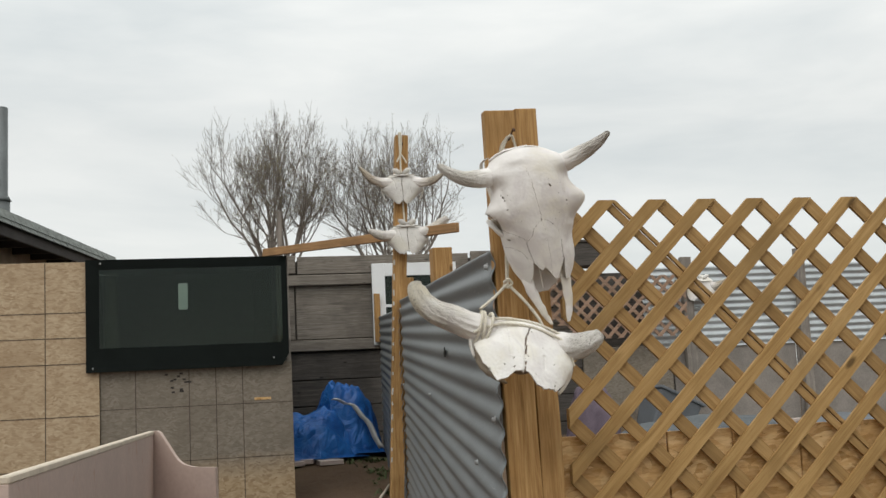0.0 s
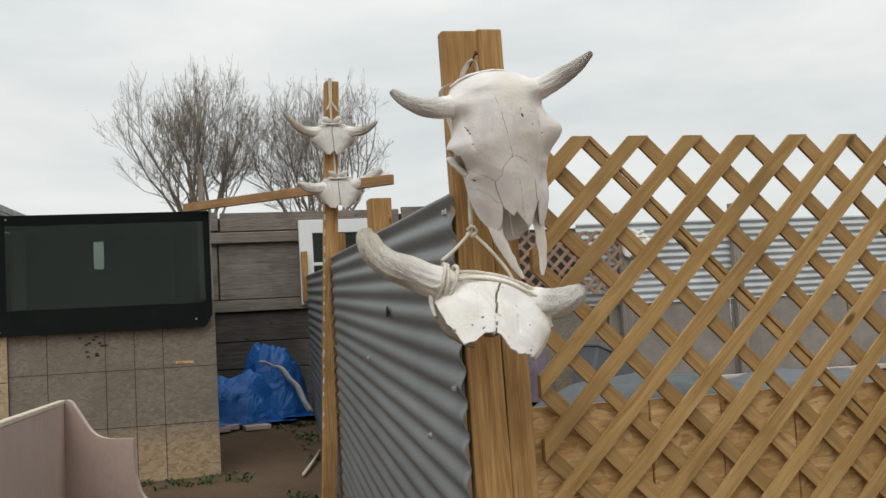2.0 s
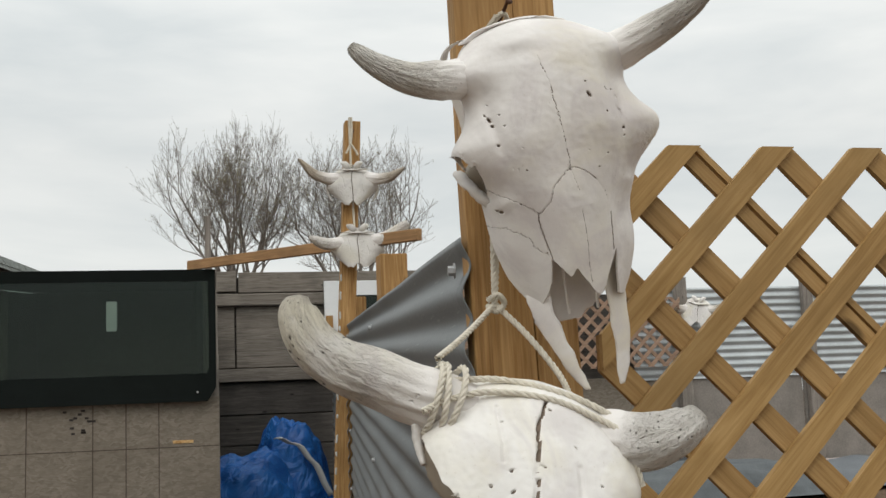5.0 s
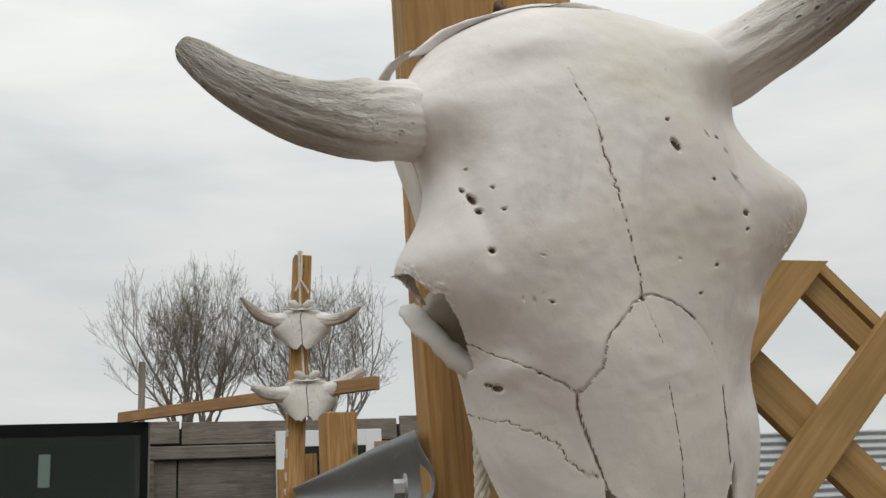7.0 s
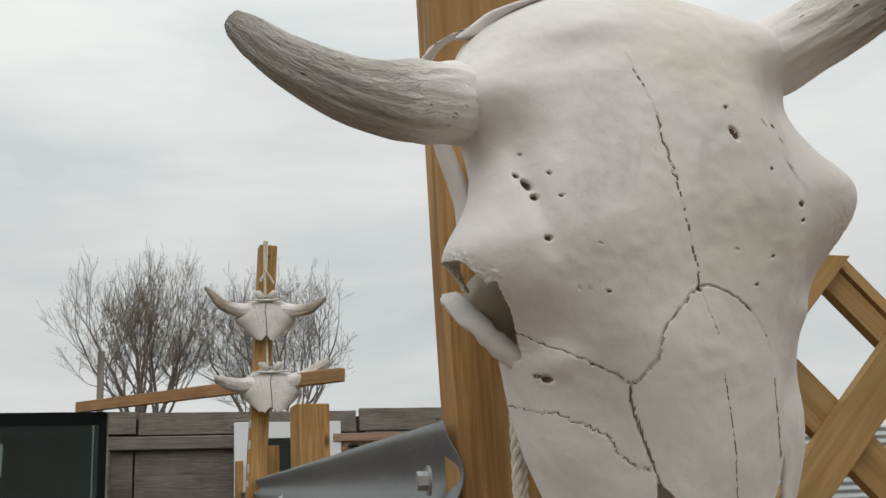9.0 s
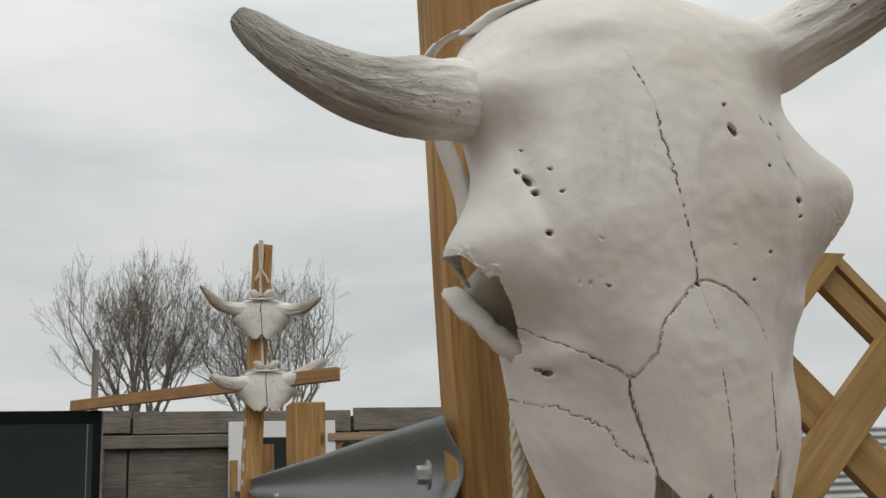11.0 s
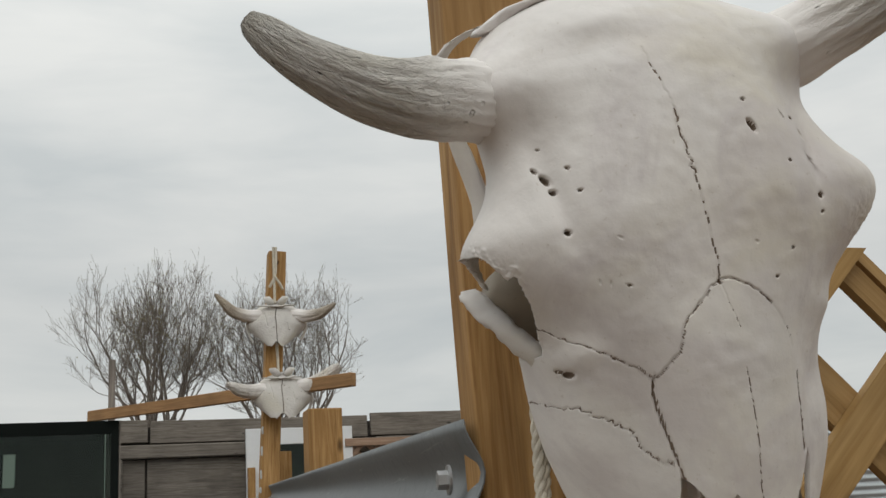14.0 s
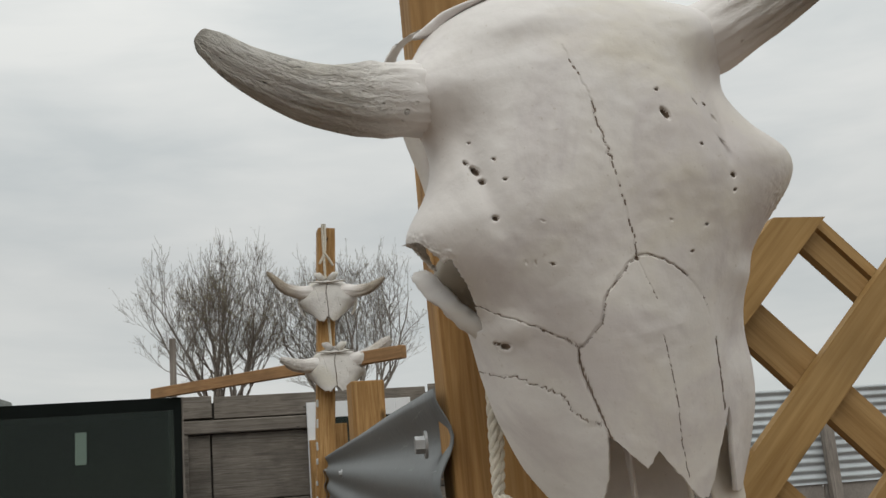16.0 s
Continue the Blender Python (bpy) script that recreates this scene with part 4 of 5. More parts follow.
def wiggle(line, amp, step, seed):
    """A bone suture: the straight line broken into an irregular zigzag."""
    rng = random.Random(seed)
    out = []
    for (x0, y0), (x1, y1) in zip(line, line[1:]):
        n = max(1, int(math.hypot(x1 - x0, y1 - y0) / step))
        ln = math.hypot(x1 - x0, y1 - y0) or 1
        for k in range(n):
            t = k / n
            o = rng.uniform(-amp, amp) * 0.7 if k else 0
            out.append((x0 + (x1 - x0) * t - (y1 - y0) / ln * o, y0 + (y1 - y0) * t + (x1 - x0) / ln * o))
    out.append(line[-1])
    return out


def horn_mesh(ctrl, n=60, sides=48, seed=0, ridge=0.10):
    pts = spline(ctrl, n)
    return tube([p[:3] for p in pts], [max(0.003, float(p[3])) for p in pts], sides, True, True, 0.10, seed, ridge)


def long_skull():
    """A complete long-faced skull: lateral x, length z, forward -y."""
    ns, nb = 520, 640
    s = np.linspace(-1, 1, ns)
    s = np.sign(s) * np.abs(s) ** 1.22
    th = s * radians(118)
    t = np.linspace(0, 1, nb)
    # lower border of each column: ragged nasal tips in the middle, a notch at each side of them
    bx = [-1, -0.75, -0.60, -0.52, -0.42, -0.34, -0.27, -0.232, -0.222, -0.19, -0.15, -0.115, -0.09, -0.06, -0.02, 0.03, 0.075, 0.12, 0.16, 0.20, 0.255, 0.275, 0.285, 0.30, 0.36, 0.5, 0.7, 1]
    bz = [-0.11, -0.135, -0.160, -0.174, -0.168, -0.158, -0.142, -0.120, -0.110, -0.118, -0.130, -0.138, -0.134, -0.128, -0.142, -0.155, -0.167, -0.168, -0.158, -0.140, -0.120, -0.112, -0.118, -0.150, -0.175, -0.178, -0.14, -0.11]
    end = np.interp(s, bx, bz)
    end += np.array([0.0022 * noise.noise(Vector((v * 34, 1.0, 0))) + 0.0012 * noise.noise(Vector((v * 90, 5.0, 0))) for v in s])
    top = 0.207
    B = top + (end[None, :] - top) * t[:, None]
    W, H, N, F = (interp(B, SKULL_TABLE, k) for k in (1, 2, 3, 4))
    st, ct = np.sin(th)[None, :], np.cos(th)[None, :]
    A = W * np.sign(st) * np.abs(st) ** (2 / N)
    D = F + H * (np.sign(ct) * np.abs(ct) ** (2 / N) - 1)
    A = A - 0.014 * np.clip((B - 0.15) / 0.05, 0, 1)
    A += np.where(A > 0, 1.0, 0.0) * st.clip(0, 1) * (0.006 * np.exp(-((B - 0.022) / 0.024) ** 2) - 0.009 * np.exp(-((B + 0.065) / 0.035) ** 2))
    # horn bosses swell out of the sides
    boss = np.exp(-((B - 0.145) / 0.026) ** 2 - ((D + 0.040) / 0.034) ** 2)
    A = A + np.sign(A) * 0.018 * boss
    D += 0.008 * np.exp(-((np.abs(A) - 0.108) / 0.030) ** 2 - ((B - 0.141) / 0.028) ** 2)
    # brow swellings, furrows beside them, a flat nasal roof between hollow cheeks
    AA = np.abs(A)
    D += 0.004 * np.exp(-((AA - 0.055) / 0.022) ** 2 - ((B - 0.065) / 0.045) ** 2)
    D -= 0.0045 * np.exp(-((AA - 0.086 + 0.10 * np.clip(0.09 - B, 0, 1)) / 0.0065) ** 2 - ((B - 0.066) / 0.034) ** 2)
    D += 0.004 * np.exp(-(A / 0.032) ** 2) * np.clip(-B / 0.05, 0, 1)
    D -= 0.006 * np.exp(-((AA - 0.060) / 0.016) ** 2) * np.clip((-B - 0.02) / 0.05, 0, 1)
    D -= 0.006 * np.exp(-((AA - 0.088) / 0.018) ** 2 - ((B - 0.108) / 0.022) ** 2)
    D += 0.003 * np.exp(-((B - 0.172) / 0.010) ** 2 - ((A + 0.035) / 0.03) ** 2) - 0.003 * np.exp(-((B - 0.155) / 0.012) ** 2 - ((A + 0.03) / 0.04) ** 2)
    # the facial tuber swells on the cheek
    D += 0.005 * np.exp(-((AA - 0.088) / 0.014) ** 2 - ((B + 0.030) / 0.010) ** 2)
    # the other orbit is broken open: the bone ends at a ragged ledge
    aa = -A
    ledge = np.interp(aa, [0.098, 0.103, 0.109, 0.115, 0.122, 0.128, 0.137, 0.16], [-0.030, -0.006, 0.012, 0.023, 0.031, 0.037, 0.047, 0.056])
    rag = np.array([0.0075 * noise.noise(Vector((v * 85, 3, 0))) + 0.0030 * noise.noise(Vector((v * 230, 7, 0))) for v in np.linspace(0.09, 0.16, 400)])
    ledge = ledge + np.interp(aa, np.linspace(0.09, 0.16, 400), rag)
    gone = (B < ledge) & (B > -0.026 - 0.35 * (aa - 0.104)) & (aa > 0.100)
    # bone is spongy along the broken ledge and the rim of the whole orbit
    rough = np.exp(-((B - ledge) / 0.008) ** 2) * (aa > 0.090) * (B > -0.02) + np.exp(-((A - 0.122) / 0.016) ** 2 - ((B - 0.006) / 0.020) ** 2)
    # sutures and pits
    groove = np.zeros_like(A)
    lines = [(wiggle([(-0.011, 0.147), (-0.010, 0.134), (-0.007, 0.122), (-0.004, 0.105)], 0.0009, 0.0022, 1), 0.0006, 0.0016, 0.35),
             (wiggle([(-0.004, 0.105), (-0.005, 0.092), (-0.003, 0.080), (-0.002, 0.062)], 0.0016, 0.0019, 11), 0.0007, 0.0030, 0.8),
             (wiggle([(-0.002, 0.062), (0.0, 0.045), (0.0, 0.025), (0.002, 0.012), (0.0, 0.0)], 0.0006, 0.0026, 12), 0.0005, 0.0026, 0.95),
             (wiggle([(0.0, 0.0), (-0.008, -0.006), (-0.016, -0.013), (-0.024, -0.020), (-0.028, -0.028), (-0.031, -0.038), (-0.038, -0.044), (-0.047, -0.051)], 0.0010, 0.0018, 2), 0.0005, 0.0024, 0.75),
             (wiggle([(0.0, 0.0), (0.008, -0.001), (0.017, -0.006), (0.025, -0.013), (0.032, -0.021)], 0.0007, 0.0020, 3), 0.0006, 0.0026, 0.9),
             (wiggle([(0.032, -0.021), (0.042, -0.037), (0.045, -0.050)], 0.0006, 0.0024, 13), 0.0004, 0.0012, 0.3),
             (wiggle([(-0.047, -0.051), (-0.055, -0.042), (-0.067, -0.033), (-0.078, -0.025), (-0.092, -0.016), (-0.106, -0.004)], 0.0008, 0.0018, 4), 0.0005, 0.0022, 0.75),
             (wiggle([(-0.047, -0.051), (-0.048, -0.060), (-0.047, -0.069), (-0.044, -0.085), (-0.041, -0.100), (-0.038, -0.114)], 0.0005, 0.0026, 5), 0.0009, 0.0050, 1.0),
             (wiggle([(0.0, 0.0), (0.004, -0.018), (0.007, -0.030)], 0.0004, 0.0026, 14), 0.0004, 0.0009, 0.3),
             (wiggle([(0.006, -0.055), (0.007, -0.075), (0.007, -0.098), (0.005, -0.125), (0.006, -0.150)], 0.0005, 0.0030, 6), 0.0004, 0.0016, 0.6),
             (wiggle([(-0.104, -0.052), (-0.096, -0.058), (-0.086, -0.060), (-0.078, -0.068), (-0.070, -0.073), (-0.062, -0.078), (-0.056, -0.092), (-0.050, -0.100), (-0.043, -0.104)], 0.0020, 0.0015, 7), 0.0005, 0.0022, 0.7),
             (wiggle([(0.048, -0.066), (0.046, -0.090), (0.044, -0.115)], 0.0006, 0.0028, 8), 0.0008, 0.0044, 1.0)]
    wob = np.sin(B * 760 + A * 330) * np.sin(B * 390 - A * 620 + 2)
    # faces along sutures and in pits take the colour with painted crevice shade
    crack = np.zeros(A.shape, dtype=bool)
    for ln, w, dp, full in lines:
        dist = polyline_dist(A, B, ln)
        groove = np.maximum(groove, 0.5 * dp * np.exp(-(dist / (w * 0.9)) ** 2))
        crack |= (dist < w * (0.52 + 0.26 * wob)) & (wob > 1.0 - 2.0 * full)
    # an oval foramen is given by place, half width, height over width, depth
    pits = [(0.042, 0.086, 0.0019, 2.1, 0.010), (0.041, 0.103, 0.0012, 0.9, 0.004), (-0.0865, 0.078, 0.0021, 1.8, 0.010), (-0.0905, 0.085, 0.0014, 1.5, 0.006), (-0.0845, 0.0695, 0.0019, 1.0, 0.008), (-0.0745, 0.082, 0.0010, 1.2, 0.004),
            (-0.0715, 0.067, 0.0011, 1.0, 0.004), (-0.085, 0.098, 0.0009, 0.8, 0.003), (-0.083, 0.044, 0.0018, 1.0, 0.007), (0.079, 0.077, 0.0018, 1.6, 0.0024), (0.080, 0.060, 0.0018, 1.1, 0.0024), (0.080, 0.037, 0.0016, 1.1, 0.005), (0.079, 0.027, 0.0011, 1.0, 0.003),
            (-0.089, -0.039, 0.0026, 1.0, 0.009), (-0.0935, -0.036, 0.0018, 0.9, 0.005), (-0.054, 0.007, 0.0013, 0.8, 0.003), (-0.064, 0.010, 0.0008, 1.6, 0.002), (-0.055, 0.035, 0.0009, 1.0, 0.002), (0.029, 0.017, 0.0009, 1.0, 0.002), (0.053, 0.009, 0.0010, 1.0, 0.003),
            (0.039, -0.006, 0.0010, 1.0, 0.003), (0.061, 0.061, 0.0009, 1.1, 0.003), (0.066, 0.091, 0.0009, 1.0, 0.003), (0.074, 0.088, 0.0011, 1.0, 0.003), (0.0, -0.002, 0.0015, 1.0, 0.003), (-0.066, -0.034, 0.0012, 1.0, 0.003), (-0.070, 0.012, 0.0007, 1.8, 0.002)]
    for pa, pb, r, tall, dp in pits:
        g = ((A - pa + 0.35 * (B - pb)) / r) ** 2 + ((B - pb) / (r * tall)) ** 2
        groove = np.maximum(groove, 0.7 * dp * np.exp(-g ** 2))
        crack |= (g < 0.75) & (dp > 0.0025)
    D -= groove
    verts = []
    for j in range(nb):
        for i in range(ns):
            a, b, d = A[j, i], B[j, i], D[j, i]
            q = Vector((a * 30, b * 30, d * 30))
            o = 0.0010 * noise.noise(q * 0.8) + 0.0004 * noise.noise(q * 4)
            if rough[j, i] > 0.05:
                o += rough[j, i] * (0.0016 * noise.noise(q * 7) + 0.0011 * noise.noise(q * 16))
                a += math.copysign(rough[j, i] * 0.0013 * noise.noise(q * 9 + Vector((4, 4, 4))), a)
            verts.append((a, -(d + o), b))
    keep = ~gone[:-1, :-1]
    faces = [(j * ns + i, (j + 1) * ns + i, (j + 1) * ns + i + 1, j * ns + i + 1) for j, i in np.argwhere(keep).tolist()]
    me = mesh_of(verts, faces, True)
    me.materials.append(M_BONE)
    me.materials.append(M_CRACK)
    me.polygons.foreach_set("material_index", crack[:-1, :-1][keep].astype(np.int32))
    b = bmesh.new()
    b.from_mesh(me)
    bmesh.ops.delete(b, geom=[v for v in b.verts if not v.link_faces], context="VERTS")
    b.to_mesh(me)
    b.free()
    return me


def ribbon(ctrl, n=40, m=8, seed=0):
    """A curved bone plate: rows are x, y, z, half width, half thickness, turn about z in degrees."""
    rows = spline(ctrl, n)
    verts, faces = [], []
    k = m * 2
    for i, r in enumerate(rows):
        ca, sa = math.cos(radians(r[5])), math.sin(radians(r[5]))
        for q in range(k):
            t = 2 * math.pi * q / k
            e = 1 + 0.24 * noise.noise(Vector((i * 0.25, q * 0.3, seed))) + 0.10 * noise.noise(Vector((i * 0.9, q * 0.8, seed + 9)))
            u, v = r[3] * math.copysign(abs(math.cos(t)) ** 0.8, math.cos(t)) * e, r[4] * math.sin(t)
            verts.append((r[0] + u * ca - v * sa, r[1] + u * sa + v * ca, r[2] + 0.002 * noise.noise(Vector((i * 0.4, q, seed)))))
    for i in range(n - 1):
        for q in range(k):
            q2 = (q + 1) % k
            faces.append((i * k + q, i * k + q2, (i + 1) * k + q2, (i + 1) * k + q))
    faces.append(tuple(range(k))[::-1])
    faces.append(tuple((n - 1) * k + q for q in range(k)))
    return mesh_of(verts, faces, True)


def build_main_skull():
    k = 0.91
    m = Matrix.Translation((-0.050, -0.196, 1.990)) @ pose(0, 0, 0, 9, -10, -8) @ Matrix.Diagonal((k, k, k, 1))
    p = thing("cow_skull", "bleached cattle skull with horn cores, tied to timber post", "skull", m)
    c = part("cranium", long_skull(), M_BONE, p)
    s = c.modifiers.new("thickness", "SOLIDIFY")
    s.thickness, s.offset = 0.0035, -1
    part("horn", horn_mesh([(-0.088, 0.058, 0.139, 0.0255), (-0.108, 0.047, 0.140, 0.0262), (-0.130, 0.033, 0.141, 0.0255), (-0.152, 0.025, 0.144, 0.0235), (-0.186, 0.015, 0.155, 0.0190), (-0.215, 0.010, 0.174, 0.0145), (-0.233, 0.010, 0.192, 0.0110), (-0.240, 0.012, 0.202, 0.0060)], 110, 72, 2, 0.13), M_HORN, p, "weathered pitted horn core")
    part("horn", horn_mesh([(0.088, 0.055, 0.138, 0.0275), (0.110, 0.043, 0.140, 0.0265), (0.138, 0.018, 0.149, 0.0232), (0.168, -0.002, 0.161, 0.0195), (0.195, -0.020, 0.174, 0.0145), (0.216, -0.036, 0.189, 0.0085), (0.221, -0.040, 0.194, 0.0050)], 110, 72, 9, 0.13), M_HORN, p, "weathered pitted horn core")
    # cheek arches round the eye sockets
    for sg in (-1, 1):
        o = 0.0 if sg < 0 else 0.020
        part("cheek_arch", ribbon([(sg * (0.127 - o), 0.098, 0.026, 0.0050, 0.0030, sg * 15), (sg * (0.126 - o), 0.091, 0.019, 0.0085, 0.004, sg * 22), (sg * (0.120 - o), 0.080, 0.006, 0.0095, 0.005, sg * 30), (sg * (0.114 - o), 0.073, -0.004, 0.0085, 0.006, sg * 36), (sg * (0.108 - o), 0.069, -0.013, 0.0105, 0.006, sg * 40), (sg * (0.100 - o * 0.5), 0.067, -0.024, 0.0105, 0.007, sg * 44), (sg * 0.092, 0.070, -0.036, 0.006, 0.006, sg * 48)], seed=sg + 3), M_BONE, p)
        part("turbinate", ribbon([(sg * 0.016, 0.050, -0.070, 0.012, 0.003, 70), (sg * 0.018, 0.056, -0.11, 0.016, 0.003, 80), (sg * 0.020, 0.064, -0.16, 0.010, 0.002, 75), (sg * 0.020, 0.070, -0.19, 0.005, 0.002, 75)], seed=sg + 11), M_BONE, p)
    part("premaxilla", ribbon([(-0.056, 0.066, -0.10, 0.012, 0.003, -50), (-0.060, 0.064, -0.15, 0.017, 0.003, -40), (-0.055, 0.062, -0.19, 0.016, 0.0035, -34), (-0.043, 0.060, -0.228, 0.013, 0.0035, -30), (-0.031, 0.058, -0.262, 0.009, 0.003, -25), (-0.018, 0.056, -0.292, 0.004, 0.0025, -10)], seed=6), M_BONE, p)
    part("premaxilla", ribbon([(0.048, 0.066, -0.09, 0.018, 0.003, 50), (0.047, 0.066, -0.15, 0.021, 0.003, 40), (0.045, 0.064, -0.20, 0.019, 0.003, 36), (0.042, 0.062, -0.24, 0.015, 0.003, 32), (0.036, 0.060, -0.272, 0.011, 0.003, 28), (0.030, 0.058, -0.294, 0.004, 0.0025, 20)], seed=8), M_BONE, p)
    part("palate", ribbon([(0, 0.085, -0.03, 0.055, 0.004, 0), (0, 0.092, -0.10, 0.050, 0.004, 0), (0, 0.096, -0.165, 0.044, 0.004, 0), (-0.018, 0.094, -0.200, 0.018, 0.003, 0)], seed=21), M_BONE, p)
    part("inner_wall", ribbon([(-0.072, 0.075, -0.02, 0.020, 0.003, -75), (-0.066, 0.078, -0.10, 0.022, 0.003, -72), (-0.058, 0.080, -0.165, 0.018, 0.003, -65), (-0.050, 0.080, -0.20, 0.008, 0.002, -60)], seed=31), M_BONE, p)
    # socket filling: brown stain plus painted shade of the hollow
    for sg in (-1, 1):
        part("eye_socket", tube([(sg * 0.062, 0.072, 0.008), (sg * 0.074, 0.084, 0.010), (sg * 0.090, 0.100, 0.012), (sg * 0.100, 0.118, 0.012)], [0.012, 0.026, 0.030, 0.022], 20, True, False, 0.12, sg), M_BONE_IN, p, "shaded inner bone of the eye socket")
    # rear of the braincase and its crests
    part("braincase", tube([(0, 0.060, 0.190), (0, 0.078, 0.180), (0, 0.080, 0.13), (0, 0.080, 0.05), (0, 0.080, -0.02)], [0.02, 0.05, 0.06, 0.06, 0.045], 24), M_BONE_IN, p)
    part("occiput", tube([(0.0, 0.080, 0.085), (0.0, 0.130, 0.090), (0.0, 0.190, 0.092), (0.0, 0.228, 0.092), (0.0, 0.246, 0.092)], [0.055, 0.050, 0.042, 0.036, 0.022], 24, True, False, 0.10, 3), M_BONE, p)
    part("poll_crest", ribbon([(-0.088, 0.066, 0.186, 0.010, 0.005, 0), (-0.062, 0.060, 0.199, 0.012, 0.006, 0), (-0.014, 0.060, 0.204, 0.02, 0.007, 0), (0.030, 0.064, 0.198, 0.012, 0.006, 0), (0.060, 0.070, 0.176, 0.010, 0.006, 0)], seed=5), M_BONE, p)
    part("temporal_rim", ribbon([(-0.080, 0.066, 0.192, 0.006, 0.006, 0), (-0.099, 0.088, 0.192, 0.005, 0.004, -30), (-0.112, 0.108, 0.182, 0.005, 0.004, -50), (-0.113, 0.122, 0.160, 0.006, 0.004, -60), (-0.106, 0.122, 0.120, 0.008, 0.003, -60), (-0.102, 0.116, 0.080, 0.009, 0.003, -60), (-0.110, 0.110, 0.046, 0.007, 0.003, -50)], seed=41), M_BONE, p)
    return p


build_main_skull()


CAP_TABLE = [(-0.125, 0.076, 0.026, 3.2, -0.010), (-0.10, 0.088, 0.030, 3.2, -0.005), (-0.07, 0.100, 0.036, 3.1, -0.002), (-0.045, 0.108, 0.042, 2.9, 0.0), (-0.02, 0.120, 0.048, 2.8, 0.001), (0.01, 0.116, 0.055, 2.6, 0.0), (0.04, 0.100, 0.060, 2.5, -0.003),
             (0.065, 0.095, 0.060, 2.4, -0.010), (0.085, 0.082, 0.056, 2.2, -0.024), (0.098, 0.060, 0.048, 2.0, -0.040), (0.105, 0.030, 0.035, 2.0, -0.056)]


def skull_cap(seed, notch=0.04, ns=270, nb=240, low=0.104, cut=0.0, taper=0.0):
    """A broken-off forehead: wide brow, open midline suture, ragged lower border with a notch."""
    s = np.linspace(-1, 1, ns)
    s = np.sign(s) * np.abs(s) ** 1.2
    th = s * radians(112)
    t = np.linspace(0, 1, nb)
    end = np.array([-low + notch * math.exp(-(v / 0.08) ** 2) - 0.006 * math.exp(-((abs(v) - 0.22) / 0.1) ** 2) + 0.075 * max(0.0, (abs(v) - 0.5) / 0.5) + cut * max(0.0, min(1.0, (-v - 0.26) / 0.4)) + 0.006 * noise.noise(Vector((v * 9, seed, 0))) + 0.003 * noise.noise(Vector((v * 31, seed, 4))) for v in s])
    B = 0.105 + (end[None, :] - 0.105) * t[:, None]
    W, H, N, F = (interp(B, CAP_TABLE, k) for k in (1, 2, 3, 4))
    W, H, F = W + 0.005, H + 0.005, F + 0.005
    W = W * (1 - taper * np.clip((-B - 0.01) / 0.10, 0, 1))
    N = N - taper * 1.4
    H = H * (1 + taper * 0.5)
    st, ct = np.sin(th)[None, :], np.cos(th)[None, :]
    A = W * np.sign(st) * np.abs(st) ** (2 / N)
    D = F + H * (np.sign(ct) * np.abs(ct) ** (2 / N) - 1)
    groove = np.zeros_like(A)
    for ln, w, dp in ((wiggle([(0.004, 0.055), (-0.004, 0.02), (0.0, -0.03), (0.004, -0.12)], 0.0012, 0.0045, seed), 0.0011, 0.010), (wiggle([(-0.05, 0.035), (-0.042, 0.0), (-0.036, -0.03)], 0.002, 0.008, seed + 1), 0.002, 0.0024),
                      (wiggle([(0.045, -0.02), (0.05, -0.05)], 0.002, 0.008, seed + 2), 0.003, 0.0024)):
        groove = np.maximum(groove, dp * np.exp(-(polyline_dist(A, B, ln) / w) ** 2))
    rng = random.Random(seed)
    for _ in range(12):
        pa, pb, r = rng.uniform(-0.08, 0.08), rng.uniform(-0.09, 0.05), rng.uniform(0.0009, 0.0019)
        groove = np.maximum(groove, 0.006 * np.exp(-(((A - pa) ** 2 + (B - pb) ** 2) / r ** 2) ** 2))
    D = D - groove
    verts = []
    for j in range(nb):
        for i in range(ns):
            q = Vector((A[j, i] * 28 + seed, B[j, i] * 28, D[j, i] * 28))
            verts.append((A[j, i], -(D[j, i] + 0.0012 * noise.noise(q) + 0.0006 * noise.noise(q * 5)), B[j, i]))
    return mesh_of(verts, [(j * ns + i, (j + 1) * ns + i, (j + 1) * ns + i + 1, j * ns + i + 1) for j in range(nb - 1) for i in range(ns - 1)], True, "cap"), (groove > 0.0028)[:-1, :-1]


